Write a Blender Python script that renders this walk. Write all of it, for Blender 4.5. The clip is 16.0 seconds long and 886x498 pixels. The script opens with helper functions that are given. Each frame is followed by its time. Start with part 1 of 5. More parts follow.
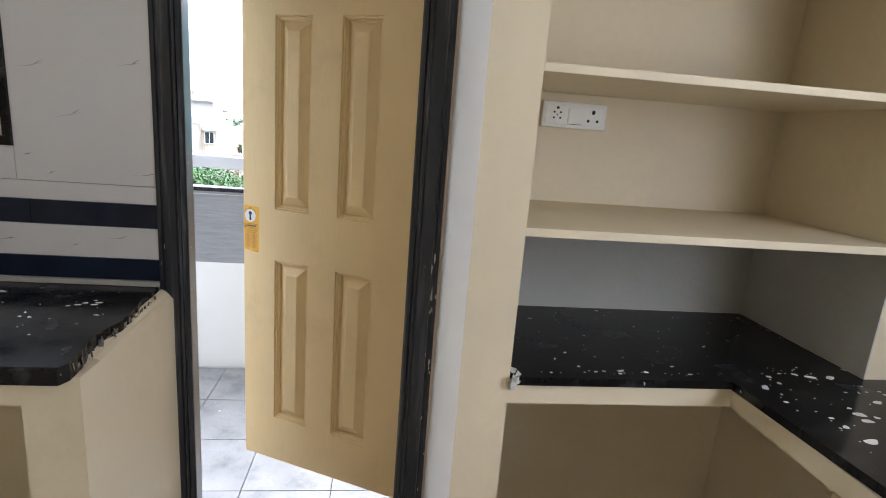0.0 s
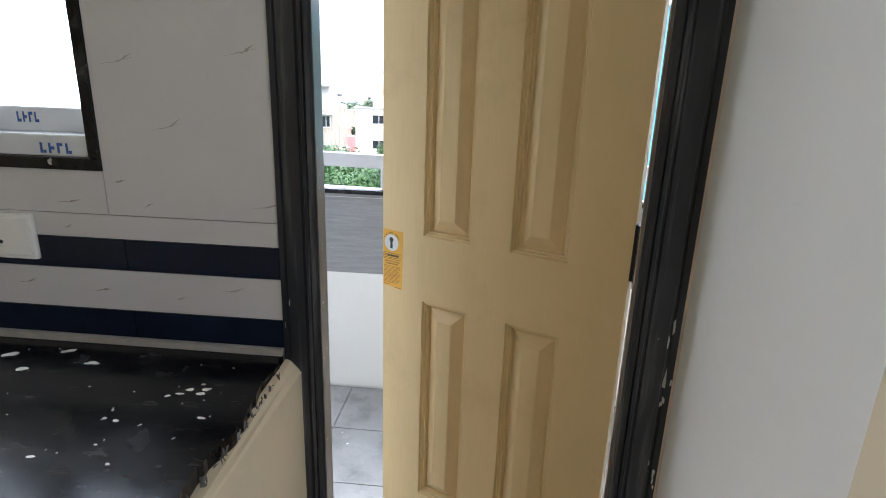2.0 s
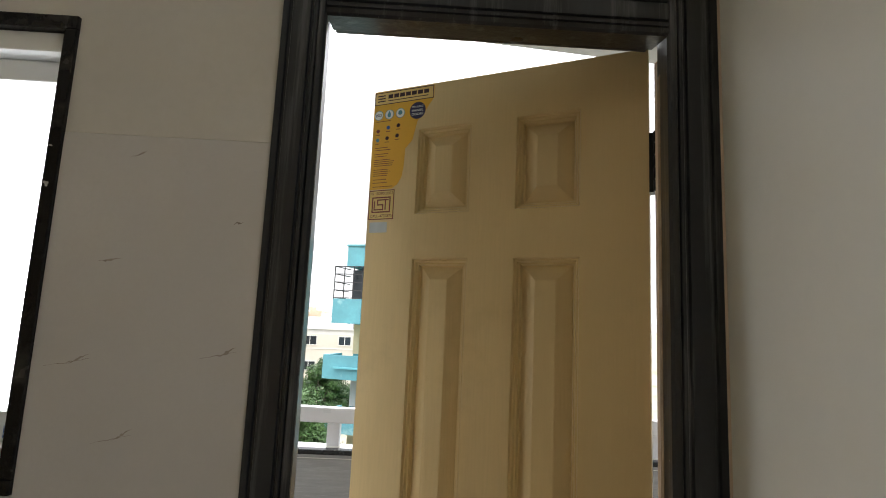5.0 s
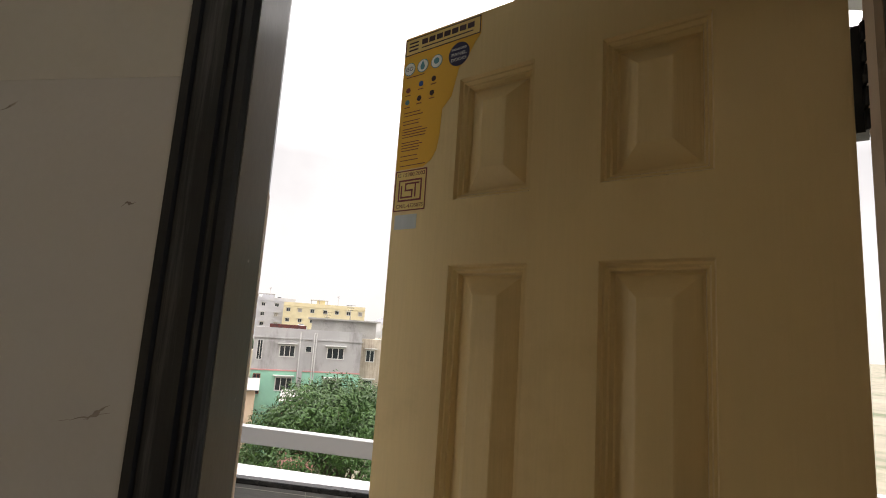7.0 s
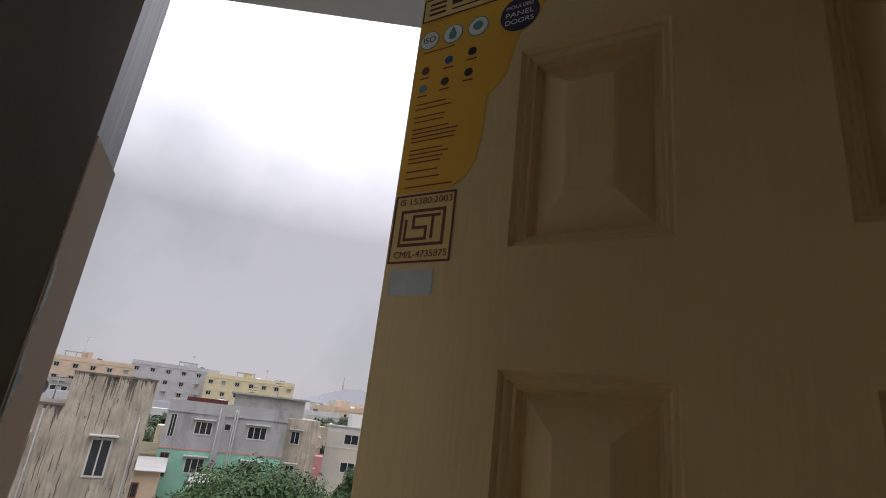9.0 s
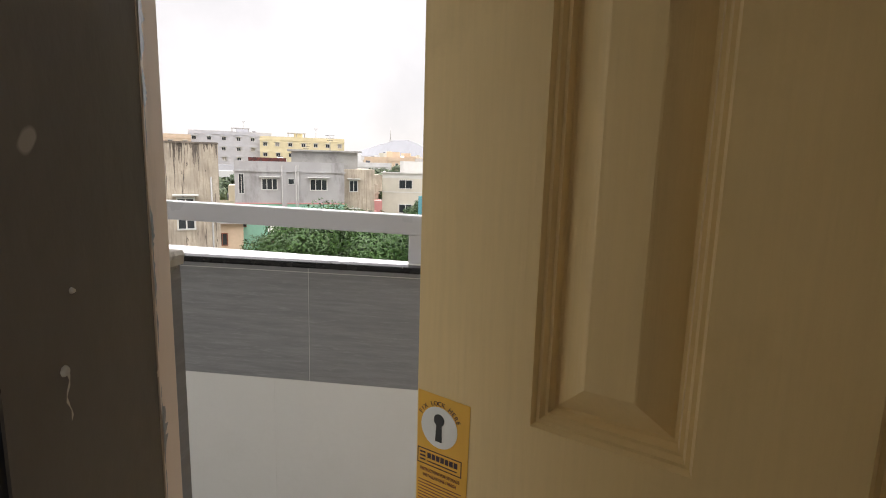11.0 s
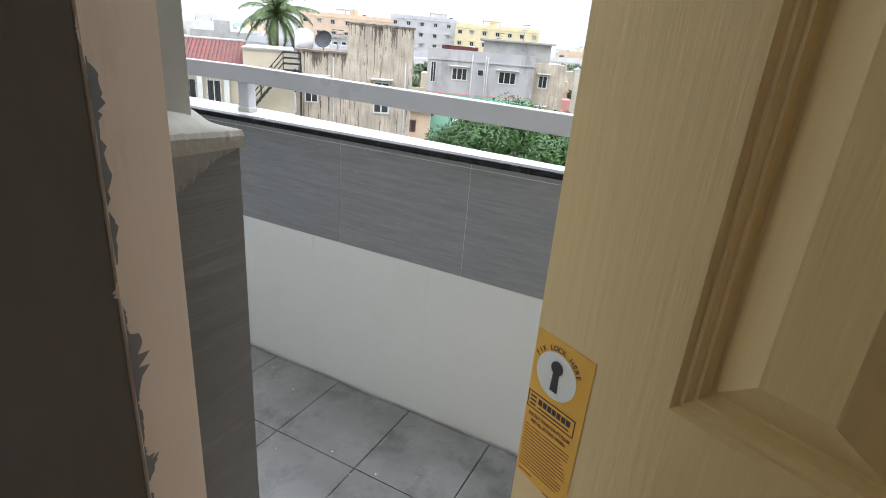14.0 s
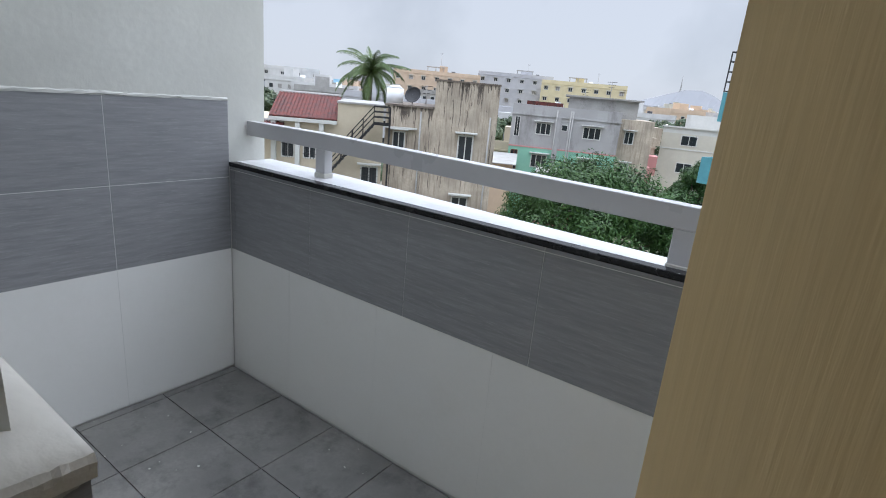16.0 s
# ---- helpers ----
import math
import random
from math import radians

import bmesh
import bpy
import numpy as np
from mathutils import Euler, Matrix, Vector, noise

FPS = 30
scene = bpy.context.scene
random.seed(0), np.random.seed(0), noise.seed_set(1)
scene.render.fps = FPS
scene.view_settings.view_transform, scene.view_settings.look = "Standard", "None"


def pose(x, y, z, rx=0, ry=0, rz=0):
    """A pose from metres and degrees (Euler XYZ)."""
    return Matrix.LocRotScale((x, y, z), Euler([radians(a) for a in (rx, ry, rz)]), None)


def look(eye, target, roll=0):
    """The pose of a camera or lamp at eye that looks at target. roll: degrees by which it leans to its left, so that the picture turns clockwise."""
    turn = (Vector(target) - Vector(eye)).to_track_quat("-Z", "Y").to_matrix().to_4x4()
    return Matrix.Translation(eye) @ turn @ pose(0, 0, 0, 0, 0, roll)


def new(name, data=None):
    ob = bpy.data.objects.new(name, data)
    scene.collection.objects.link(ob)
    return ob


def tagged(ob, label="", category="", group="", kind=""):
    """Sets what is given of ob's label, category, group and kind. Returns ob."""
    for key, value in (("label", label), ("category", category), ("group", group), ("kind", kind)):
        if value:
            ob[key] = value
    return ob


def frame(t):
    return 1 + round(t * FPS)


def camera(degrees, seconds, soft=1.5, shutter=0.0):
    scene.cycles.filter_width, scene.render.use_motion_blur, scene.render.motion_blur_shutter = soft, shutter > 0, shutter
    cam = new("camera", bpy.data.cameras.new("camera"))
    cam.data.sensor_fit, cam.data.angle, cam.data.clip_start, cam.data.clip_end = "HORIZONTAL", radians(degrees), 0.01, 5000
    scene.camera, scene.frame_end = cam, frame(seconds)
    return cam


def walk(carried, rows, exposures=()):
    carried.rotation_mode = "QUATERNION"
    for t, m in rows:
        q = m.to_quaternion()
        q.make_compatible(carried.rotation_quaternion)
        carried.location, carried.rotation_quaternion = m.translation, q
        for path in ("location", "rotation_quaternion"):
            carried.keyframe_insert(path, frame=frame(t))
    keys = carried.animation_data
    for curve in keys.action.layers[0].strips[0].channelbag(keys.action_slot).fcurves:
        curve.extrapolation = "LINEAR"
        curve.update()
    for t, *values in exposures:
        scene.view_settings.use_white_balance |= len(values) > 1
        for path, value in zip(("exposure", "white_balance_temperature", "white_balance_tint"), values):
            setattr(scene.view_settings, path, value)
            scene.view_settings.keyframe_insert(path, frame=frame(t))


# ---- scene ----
cam = camera(79.7, 16.0, soft=1.0)
PATH = [
    (0, (0.511, -1.489, 1.479), (0.748, 0.446, 1.035), 4.4),
    (0.5, (0.437, -1.383, 1.472), (0.458, 0.543, 0.932), 4.3),
    (1, (0.401, -1.217, 1.442), (0.242, 0.656, 0.759), 3.2),
    (1.5, (0.37, -1.076, 1.445), (0.145, 0.782, 0.738), 2.4),
    (2, (0.307, -0.96, 1.509), (0.153, 0.957, 0.962), 1.9),
    (2.5, (0.26, -0.907, 1.564), (0.233, 1.067, 1.243), 1.3),
    (3, (0.242, -0.9, 1.591), (0.3, 1.093, 1.441), 1.7),
    (3.5, (0.208, -0.884, 1.623), (0.308, 1.113, 1.639), 1.9),
    (4, (0.19, -0.881, 1.636), (0.272, 1.11, 1.812), 1.9),
    (4.2, (0.18, -0.885, 1.644), (0.264, 1.101, 1.861), 2.3),
    (6.5, (0.240, -0.665, 1.645), (0.052, 1.297, 1.932), 3.5),
    (7, (0.29, -0.472, 1.679), (-0.065, 1.471, 1.991), 3.8),
    (7.5, (0.216, -0.25, 1.744), (-0.094, 1.673, 2.196), 4.4),
    (8, (0.175, -0.13, 1.804), (-0.047, 1.74, 2.478), 6.6),
    (8.2, (0.168, -0.12, 1.813), (-0.02, 1.716, 2.56), 7.7),
    (10.5, (0.080, -0.059, 1.459), (-0.044, 1.936, 1.384), 3.7),
    (11, (0.1260, -0.1160, 1.404), (-0.1330, 1.8410, 1.086), 1.6),
    (11.5, (0.1220, -0.0955, 1.364), (-0.2050, 1.8165, 0.874), 2.2),
    (12, (0.0940, -0.0510, 1.344), (-0.2800, 1.8250, 0.756), 2.2),
    (12.5, (0.1120, -0.0250, 1.351), (-0.3860, 1.8100, 0.726), 1.6),
    (13, (0.1330, -0.0130, 1.354), (-0.4480, 1.7830, 0.689), 4.1),
    (13.5, (0.1370, -0.0060, 1.364), (-0.5450, 1.7460, 0.678), 4.3),
    (14, (0.1360, -0.0090, 1.394), (-0.6810, 1.6720, 0.681), 4.9),
    (14.5, (0.1640, -0.0144, 1.394), (-0.7610, 1.6076, 0.684), 5.2),
    (15, (0.1830, -0.0040, 1.411), (-0.8350, 1.5720, 0.727), 5.3),
    (15.5, (0.1520, 0.0372, 1.430), (-0.9370, 1.5852, 0.793), 5.4),
    (16, (0.0790, 0.1360, 1.459), (-1.0200, 1.7030, 0.899), 5.2),
]
walk(cam, [(t, look(eye, target, roll)) for t, eye, target, roll in PATH],
     exposures=[(0, 2.05, 5750, 14), (0.5, 1.80, 5750, 14), (1.0, 1.70, 5750, 13), (1.5, 2.05, 5750, 12), (2.0, 1.75, 5750, 12), (2.5, 1.55, 5900, 12), (3.5, 1.45, 6100, 11), (4.2, 1.25, 6500, 10),
                (6.5, 0.8, 7000, 12), (7.0, 0.5, 7200, 14), (7.5, 0.0, 7000, 15), (8.0, -0.45, 6500, 18), (8.2, -0.45, 6500, 18), (10.3, 0.0, 6700, 14), (11.0, 0.5, 7000, 14), (12.0, 0.75, 6900, 13),
                (13.0, 0.85, 6750, 12), (14.5, 0.75, 6000, 9), (15.5, 0.40, 5950, 9), (16.0, 0.00, 5900, 10)])


# ---- sky, sun and lamps ----
world = bpy.data.worlds.new("overcast_sky")
scene.world = world
world.use_nodes = True
wt = world.node_tree
bg = wt.nodes["Background"]
sky = wt.nodes.new("ShaderNodeTexSky")
sky.sky_type = "NISHITA"
sky.sun_disc = False
sky.sun_elevation, sky.sun_rotation = radians(52), radians(20)
dim = wt.nodes.new("ShaderNodeVectorMath")
dim.operation = "SCALE"
dim.inputs["Scale"].default_value = 0.09
cloud = wt.nodes.new("ShaderNodeTexNoise")
cloud.inputs["Scale"].default_value, cloud.inputs["Detail"].default_value = 2.6, 7
ramp = wt.nodes.new("ShaderNodeValToRGB")
ramp.color_ramp.elements[0].position, ramp.color_ramp.elements[0].color = 0.36, (0.74, 0.77, 0.82, 1)
ramp.color_ramp.elements[1].position, ramp.color_ramp.elements[1].color = 0.56, (1.0, 1.02, 1.07, 1)
mix = wt.nodes.new("ShaderNodeMix")
mix.data_type = "RGBA"
mix.inputs["Factor"].default_value = 0.88
wt.links.new(sky.outputs[0], dim.inputs[0])
wt.links.new(dim.outputs[0], mix.inputs["A"])
wt.links.new(cloud.outputs["Fac"], ramp.inputs[0])
wt.links.new(ramp.outputs[0], mix.inputs["B"])
wt.links.new(mix.outputs["Result"], bg.inputs[0])
lift = wt.nodes.new("ShaderNodeMapRange")      # an overcast sky is brighter overhead than at the horizon
lift.inputs["From Min"].default_value, lift.inputs["From Max"].default_value = 0.30, 1.0
lift.inputs["To Min"].default_value, lift.inputs["To Max"].default_value = 0.76, 4.9
split = wt.nodes.new("ShaderNodeSeparateXYZ")
wt.links.new(wt.nodes.new("ShaderNodeTexCoord").outputs["Generated"], split.inputs[0])
wt.links.new(split.outputs["Z"], lift.inputs["Value"])
wt.links.new(lift.outputs[0], bg.inputs[1])

sun = new("sun", bpy.data.lights.new("sun", "SUN"))
sun.data.energy, sun.data.angle, sun.data.color = 1.2, radians(25), (1.0, 0.985, 0.95)
sun.matrix_basis = look((4, 14, 20), (0, 0, 0))


def window_light(name, eye, target, width, height, watts, colour):
    lamp = new(name, bpy.data.lights.new(name, "AREA"))
    lamp.data.shape, lamp.data.size, lamp.data.size_y = "RECTANGLE", width, height
    lamp.data.energy, lamp.data.color = watts, colour
    lamp.matrix_basis = look(eye, target)
    return lamp


window_light("kitchen_window_daylight", (-0.94, 0.125, 1.74), (-0.75, -1.0, 1.45), 0.92, 0.66, 5, (0.93, 0.97, 1.0))
window_light("side_window_daylight", (2.04, -1.75, 1.70), (0.6, -1.2, 1.45), 1.24, 0.98, 3.2, (0.95, 0.98, 1.0))


# ---- materials ----
def noise_node(nt, coord, scale, detail=4, stretch=(1, 1, 1), rough=0.55):
    mp = nt.nodes.new("ShaderNodeMapping")
    mp.inputs["Scale"].default_value = stretch
    nz = nt.nodes.new("ShaderNodeTexNoise")
    nz.inputs["Scale"].default_value, nz.inputs["Detail"].default_value, nz.inputs["Roughness"].default_value = scale, detail, rough
    nt.links.new(coord, mp.inputs[0])
    nt.links.new(mp.outputs[0], nz.inputs["Vector"])
    return nz.outputs["Fac"]


def ramp_node(nt, fac, a, b, lo=0.0, hi=1.0):
    rp = nt.nodes.new("ShaderNodeMapRange")
    rp.inputs["From Min"].default_value, rp.inputs["From Max"].default_value = a, b
    rp.inputs["To Min"].default_value, rp.inputs["To Max"].default_value = lo, hi
    nt.links.new(fac, rp.inputs["Value"])
    return rp.outputs[0]


def mixed(nt, fac, a, b):
    mx = nt.nodes.new("ShaderNodeMix")
    mx.data_type = "RGBA"
    for socket, value in (("Factor", fac), ("A", a), ("B", b)):
        if isinstance(value, (tuple, float, int)):
            mx.inputs[socket].default_value = (*value, 1) if isinstance(value, tuple) else value
        else:
            nt.links.new(value, mx.inputs[socket])
    return mx.outputs["Result"]


def surface(name, col, rough=0.6, var=0.12, scale=3.0, fine=60.0, bump=0.15, metal=0.0, stain=None, stain_at=(0.58, 0.75),
            stain_scale=2.5, stain_stretch=(1, 1, 1), stretch=(1, 1, 1), each=0.0, spots=None, spot_at=0.7, spot_scale=25, coat=0.0, spec=0.5, rvar=0.09):
    """A painted, stone or wooden surface: broad and fine variation, stains, spots, relief."""
    m = bpy.data.materials.new(name)
    m.use_nodes = True
    nt = m.node_tree
    bsdf = nt.nodes["Principled BSDF"]
    coord = nt.nodes.new("ShaderNodeTexCoord").outputs["Object"]
    dark = tuple(c * (1 - var) for c in col)
    light = tuple(min(1.0, c * (1 + var * 0.6)) for c in col)
    broad = noise_node(nt, coord, scale, 5, stretch)
    colour = mixed(nt, ramp_node(nt, broad, 0.35, 0.68), dark, light)
    grain = noise_node(nt, coord, fine, 3, stretch)
    colour = mixed(nt, ramp_node(nt, grain, 0.3, 0.7, 0.0, 0.5), colour, dark)
    if stain:
        patch = noise_node(nt, coord, stain_scale, 8, stain_stretch, 0.68)
        colour = mixed(nt, ramp_node(nt, patch, stain_at[0], stain_at[1], 0.0, 0.9), colour, stain)
    if spots:
        dots = noise_node(nt, coord, spot_scale, 2)
        colour = mixed(nt, ramp_node(nt, dots, spot_at, spot_at + 0.03), colour, spots)
    if each:
        info = nt.nodes.new("ShaderNodeObjectInfo")
        colour = mixed(nt, ramp_node(nt, info.outputs["Random"], 0, 1, 0, each), colour, tuple(c * 0.72 for c in col))
    nt.links.new(colour, bsdf.inputs["Base Color"])
    nt.links.new(ramp_node(nt, broad, 0.3, 0.7, max(0.03, rough - rvar), min(1, rough + rvar)), bsdf.inputs["Roughness"])
    bsdf.inputs["Metallic"].default_value = metal
    bsdf.inputs["Coat Weight"].default_value = coat
    bsdf.inputs["Specular IOR Level"].default_value = spec
    bp = nt.nodes.new("ShaderNodeBump")
    bp.inputs["Strength"].default_value, bp.inputs["Distance"].default_value = bump, 0.004
    nt.links.new(grain, bp.inputs["Height"])
    nt.links.new(bp.outputs[0], bsdf.inputs["Normal"])
    return m


def plain(name, col, rough=0.5, metal=0.0):
    return surface(name, col, rough, 0.06, 4, 90, 0.05, metal)


def glass(name):
    m = bpy.data.materials.new(name)
    m.use_nodes = True
    bsdf = m.node_tree.nodes["Principled BSDF"]
    bsdf.inputs["Base Color"].default_value = (0.95, 0.98, 0.98, 1)
    bsdf.inputs["Transmission Weight"].default_value, bsdf.inputs["Roughness"].default_value = 1.0, 0.02
    bsdf.inputs["IOR"].default_value = 1.05
    return m


M = {}
M["cream"] = surface("cream_wall_paint", (0.70, 0.60, 0.425), 0.55, 0.07, 2.2, 45, 0.10, stain=(0.55, 0.46, 0.29), stain_at=(0.62, 0.85))
M["white_wall"] = surface("off_white_wall_paint", (0.84, 0.825, 0.775), 0.55, 0.04, 2.0, 45, 0.08)
M["grey_wall"] = surface("unpainted_grey_plaster", (0.50, 0.49, 0.45), 0.8, 0.10, 3, 60, 0.25)
M["kitchen_tile"] = surface("glazed_off_white_wall_tile", (0.580, 0.560, 0.552), 0.24, 0.06, 1.2, 120, 0.02, stain=(0.54, 0.50, 0.47), stain_at=(0.45, 1.0), stain_scale=2, rvar=0.03)
M["navy_tile"] = surface("glazed_navy_marble_tile", (0.008, 0.013, 0.029), 0.18, 0.3, 9, 60, 0.02, spec=0.3, rvar=0.03, stain=(0.42, 0.44, 0.45), stain_at=(0.715, 0.75), stain_scale=7, stain_stretch=(1, 1, 2.5))
M["grout"] = surface("cement_grout", (0.36, 0.33, 0.30), 0.9, 0.2, 8, 90, 0.3)
M["granite"] = surface("polished_black_granite", (0.008, 0.008, 0.009), 0.20, 0.4, 7, 140, 0.04, stain=(0.046, 0.042, 0.037), stain_at=(0.52, 0.74), stain_scale=14, stain_stretch=(1, 2.6, 1), spots=(0.45, 0.44, 0.40), spot_at=0.735, spot_scale=46, spec=0.25, rvar=0.12)
M["raw_stone"] = surface("broken_stone_edge", (0.30, 0.28, 0.25), 0.9, 0.4, 30, 90, 0.6, stain=(0.05, 0.05, 0.05), stain_at=(0.45, 0.6), stain_scale=30)
M["splash"] = surface("dried_white_paint_splash", (0.62, 0.60, 0.54), 0.8, 0.15, 20, 90, 0.4)
M["frame_paint"] = surface("worn_black_enamel_on_wood", (0.016, 0.018, 0.024), 0.34, 0.35, 4, 60, 0.25, stretch=(1, 1, 0.12), stain=(0.17, 0.17, 0.175), stain_at=(0.53, 0.76), stain_scale=12, stain_stretch=(2.6, 2.6, 0.12), spots=(0.4, 0.39, 0.36), spot_at=0.77, spot_scale=42)
M["raw_wood"] = surface("pale_raw_door_frame_wood", (0.70, 0.555, 0.435), 0.7, 0.06, 4, 60, 0.10, stretch=(1, 1, 0.10), stain=(0.46, 0.36, 0.27), stain_at=(0.56, 0.74), stain_scale=14, stain_stretch=(1, 1, 0.35))
# worn dark frame paint; lens haze is put into its lightened colour
M["reveal"] = surface("worn_dark_paint_haze_lifted", (0.150, 0.138, 0.130), 0.36, 0.16, 6, 130, 0.06, stretch=(1, 1, 0.5), stain=(0.095, 0.085, 0.08), stain_at=(0.5, 0.75), stain_scale=7, stain_stretch=(1, 1, 0.4), spots=(0.34, 0.32, 0.30), spot_at=0.76, spot_scale=36)
M["threshold"] = surface("bare_wooden_threshold", (0.38, 0.27, 0.18), 0.7, 0.25, 6, 60, 0.3, stretch=(0.12, 1, 1), stain=(0.52, 0.44, 0.36), stain_at=(0.54, 0.70), stain_scale=12)
M["door_skin"] = surface("beige_moulded_door_skin", (0.735, 0.545, 0.275), 0.40, 0.08, 2.5, 190, 0.20, stretch=(1, 1, 0.05), stain=(0.56, 0.40, 0.19), stain_at=(0.54, 0.82), stain_scale=3.4, spots=(0.30, 0.21, 0.11), spot_at=0.80, spot_scale=22)
M["steel_black"] = surface("black_steel", (0.02, 0.02, 0.021), 0.4, 0.2, 20, 120, 0.1, metal=0.7)
M["steel"] = surface("bright_steel", (0.6, 0.6, 0.6), 0.3, 0.1, 20, 120, 0.05, metal=1.0)
M["sticker"] = surface("orange_yellow_paper_sticker", (0.80, 0.43, 0.035), 0.45, 0.05, 5, 120, 0.03)
M["sticker_pale"] = surface("pale_yellow_paper_sticker", (0.78, 0.56, 0.20), 0.45, 0.05, 5, 120, 0.03)
M["ink"] = plain("dark_maroon_print", (0.045, 0.015, 0.02), 0.5)
M["red_ink"] = plain("maroon_print", (0.20, 0.035, 0.03), 0.5)
M["black_ink"] = plain("black_print", (0.012, 0.012, 0.012), 0.5)
M["navy_ink"] = plain("navy_print", (0.035, 0.03, 0.09), 0.5)
M["blue_ink"] = plain("blue_print", (0.03, 0.10, 0.33), 0.5)
M["paper"] = plain("white_paper", (0.80, 0.80, 0.78), 0.5)
M["teal_ink"] = plain("teal_print", (0.10, 0.28, 0.34), 0.5)
M["foil"] = surface("ribbed_clear_tape", (0.60, 0.62, 0.63), 0.25, 0.15, 40, 160, 0.3, stretch=(1, 1, 0.05))
M["upvc"] = surface("white_upvc_profile", (0.78, 0.79, 0.80), 0.3, 0.03, 3, 60, 0.02)
M["film"] = surface("milky_protective_film", (0.66, 0.67, 0.68), 0.35, 0.06, 12, 60, 0.15)
M["switch"] = surface("white_moulded_switch_plastic", (0.78, 0.77, 0.73), 0.28, 0.03, 5, 60, 0.02)
M["glass"] = glass("clear_window_glass")
M["grey_tile"] = surface("matt_grey_streaked_cladding_tile", (0.262, 0.262, 0.276), 0.45, 0.20, 13, 110, 0.12, stretch=(0.45, 0.45, 5.5), each=0.16, stain=(0.335, 0.335, 0.345), stain_at=(0.54, 0.74), stain_scale=38, stain_stretch=(0.45, 0.45, 4.5), spots=(0.10, 0.10, 0.10), spot_at=0.80, spot_scale=20)
M["white_tile"] = surface("glazed_white_cladding_tile", (0.74, 0.735, 0.715), 0.25, 0.03, 1.5, 50, 0.02, each=0.03, rvar=0.015, stain=(0.66, 0.65, 0.62), stain_at=(0.5, 1.0), stain_scale=3)
M["white_grout"] = surface("white_tile_grout", (0.62, 0.62, 0.60), 0.8, 0.1, 8, 80, 0.2)
M["floor_tile"] = surface("matt_grey_floor_tile", (0.19, 0.185, 0.175), 0.42, 0.25, 5.0, 70, 0.12, each=0.22, stain=(0.055, 0.053, 0.05), stain_at=(0.50, 0.72), stain_scale=6, spots=(0.55, 0.54, 0.50), spot_at=0.735, spot_scale=24)
M["floor_joint"] = surface("dirty_dark_floor_joint", (0.035, 0.034, 0.032), 0.9, 0.3, 10, 90, 0.3)
M["cap"] = surface("wet_white_parapet_top", (0.66, 0.665, 0.68), 0.14, 0.08, 5, 40, 0.15, stain=(0.50, 0.50, 0.50), stain_at=(0.62, 0.82), stain_scale=6, stain_stretch=(0.4, 2, 1))
M["rail"] = surface("pale_grey_painted_steel_rail", (0.48, 0.475, 0.485), 0.32, 0.05, 3, 50, 0.05)
M["plaster_out"] = surface("weathered_pale_exterior_plaster", (0.55, 0.55, 0.51), 0.75, 0.10, 2.2, 40, 0.3, stain=(0.33, 0.32, 0.29), stain_at=(0.63, 0.82), stain_scale=3, stain_stretch=(1, 1, 0.4))
M["cement"] = surface("rough_pale_cement", (0.60, 0.58, 0.53), 0.9, 0.15, 12, 160, 0.15)
M["smear"] = surface("thin_grey_plaster_smear", (0.37, 0.36, 0.345), 0.85, 0.15, 20, 160, 0.15, stain=(0.29, 0.285, 0.28), stain_at=(0.45, 0.7), stain_scale=45)
M["soffit"] = surface("grey_painted_slab_soffit", (0.46, 0.46, 0.46), 0.75, 0.06, 2, 40, 0.15)
M["cream_upper"] = surface("warm_grey_wall_paint_over_the_tiles", (0.58, 0.555, 0.515), 0.6, 0.08, 2.5, 50, 0.12, stain=(0.50, 0.45, 0.36), stain_at=(0.5, 0.9))
M["vein"] = surface("printed_tile_vein", (0.34, 0.29, 0.26), 0.3, 0.3, 60, 200, 0.0)
M["kitchen_floor"] = surface("beige_vitrified_floor_tile", (0.55, 0.48, 0.38), 0.25, 0.06, 3, 50, 0.03)


# ---- mesh helpers ----
def add_box(bm, x0, y0, z0, x1, y1, z1, index=0):
    v = [bm.verts.new((x, y, z)) for z in (z0, z1) for x, y in ((x0, y0), (x1, y0), (x1, y1), (x0, y1))]
    made = []
    for q in ((3, 2, 1, 0), (4, 5, 6, 7), (0, 1, 5, 4), (1, 2, 6, 5), (2, 3, 7, 6), (3, 0, 4, 7)):
        fc = bm.faces.new([v[k] for k in q])
        fc.material_index = index
        made.append(fc)
    return made


def boxes(*rows):
    bm = bmesh.new()
    for r in rows:
        add_box(bm, *r)
    return bm


def softened(bm, width=0.004, segments=2):
    bmesh.ops.bevel(bm, geom=list(bm.edges), offset=width, segments=segments, affect="EDGES", profile=0.6)
    return bm


def cylinder(bm, a, b, r0, r1=None, sides=12):
    a, b = Vector(a), Vector(b)
    turn = (b - a).to_track_quat("Z", "Y").to_matrix()
    r1 = r0 if r1 is None else r1
    rings = []
    for p, r in ((a, r0), (b, r1)):
        rings.append([bm.verts.new(p + turn @ Vector((r * math.cos(k * math.tau / sides), r * math.sin(k * math.tau / sides), 0))) for k in range(sides)])
    for k in range(sides):
        bm.faces.new((rings[0][k], rings[0][(k + 1) % sides], rings[1][(k + 1) % sides], rings[1][k])).smooth = True
    bm.faces.new(rings[0][::-1])
    bm.faces.new(rings[1])
    return bm


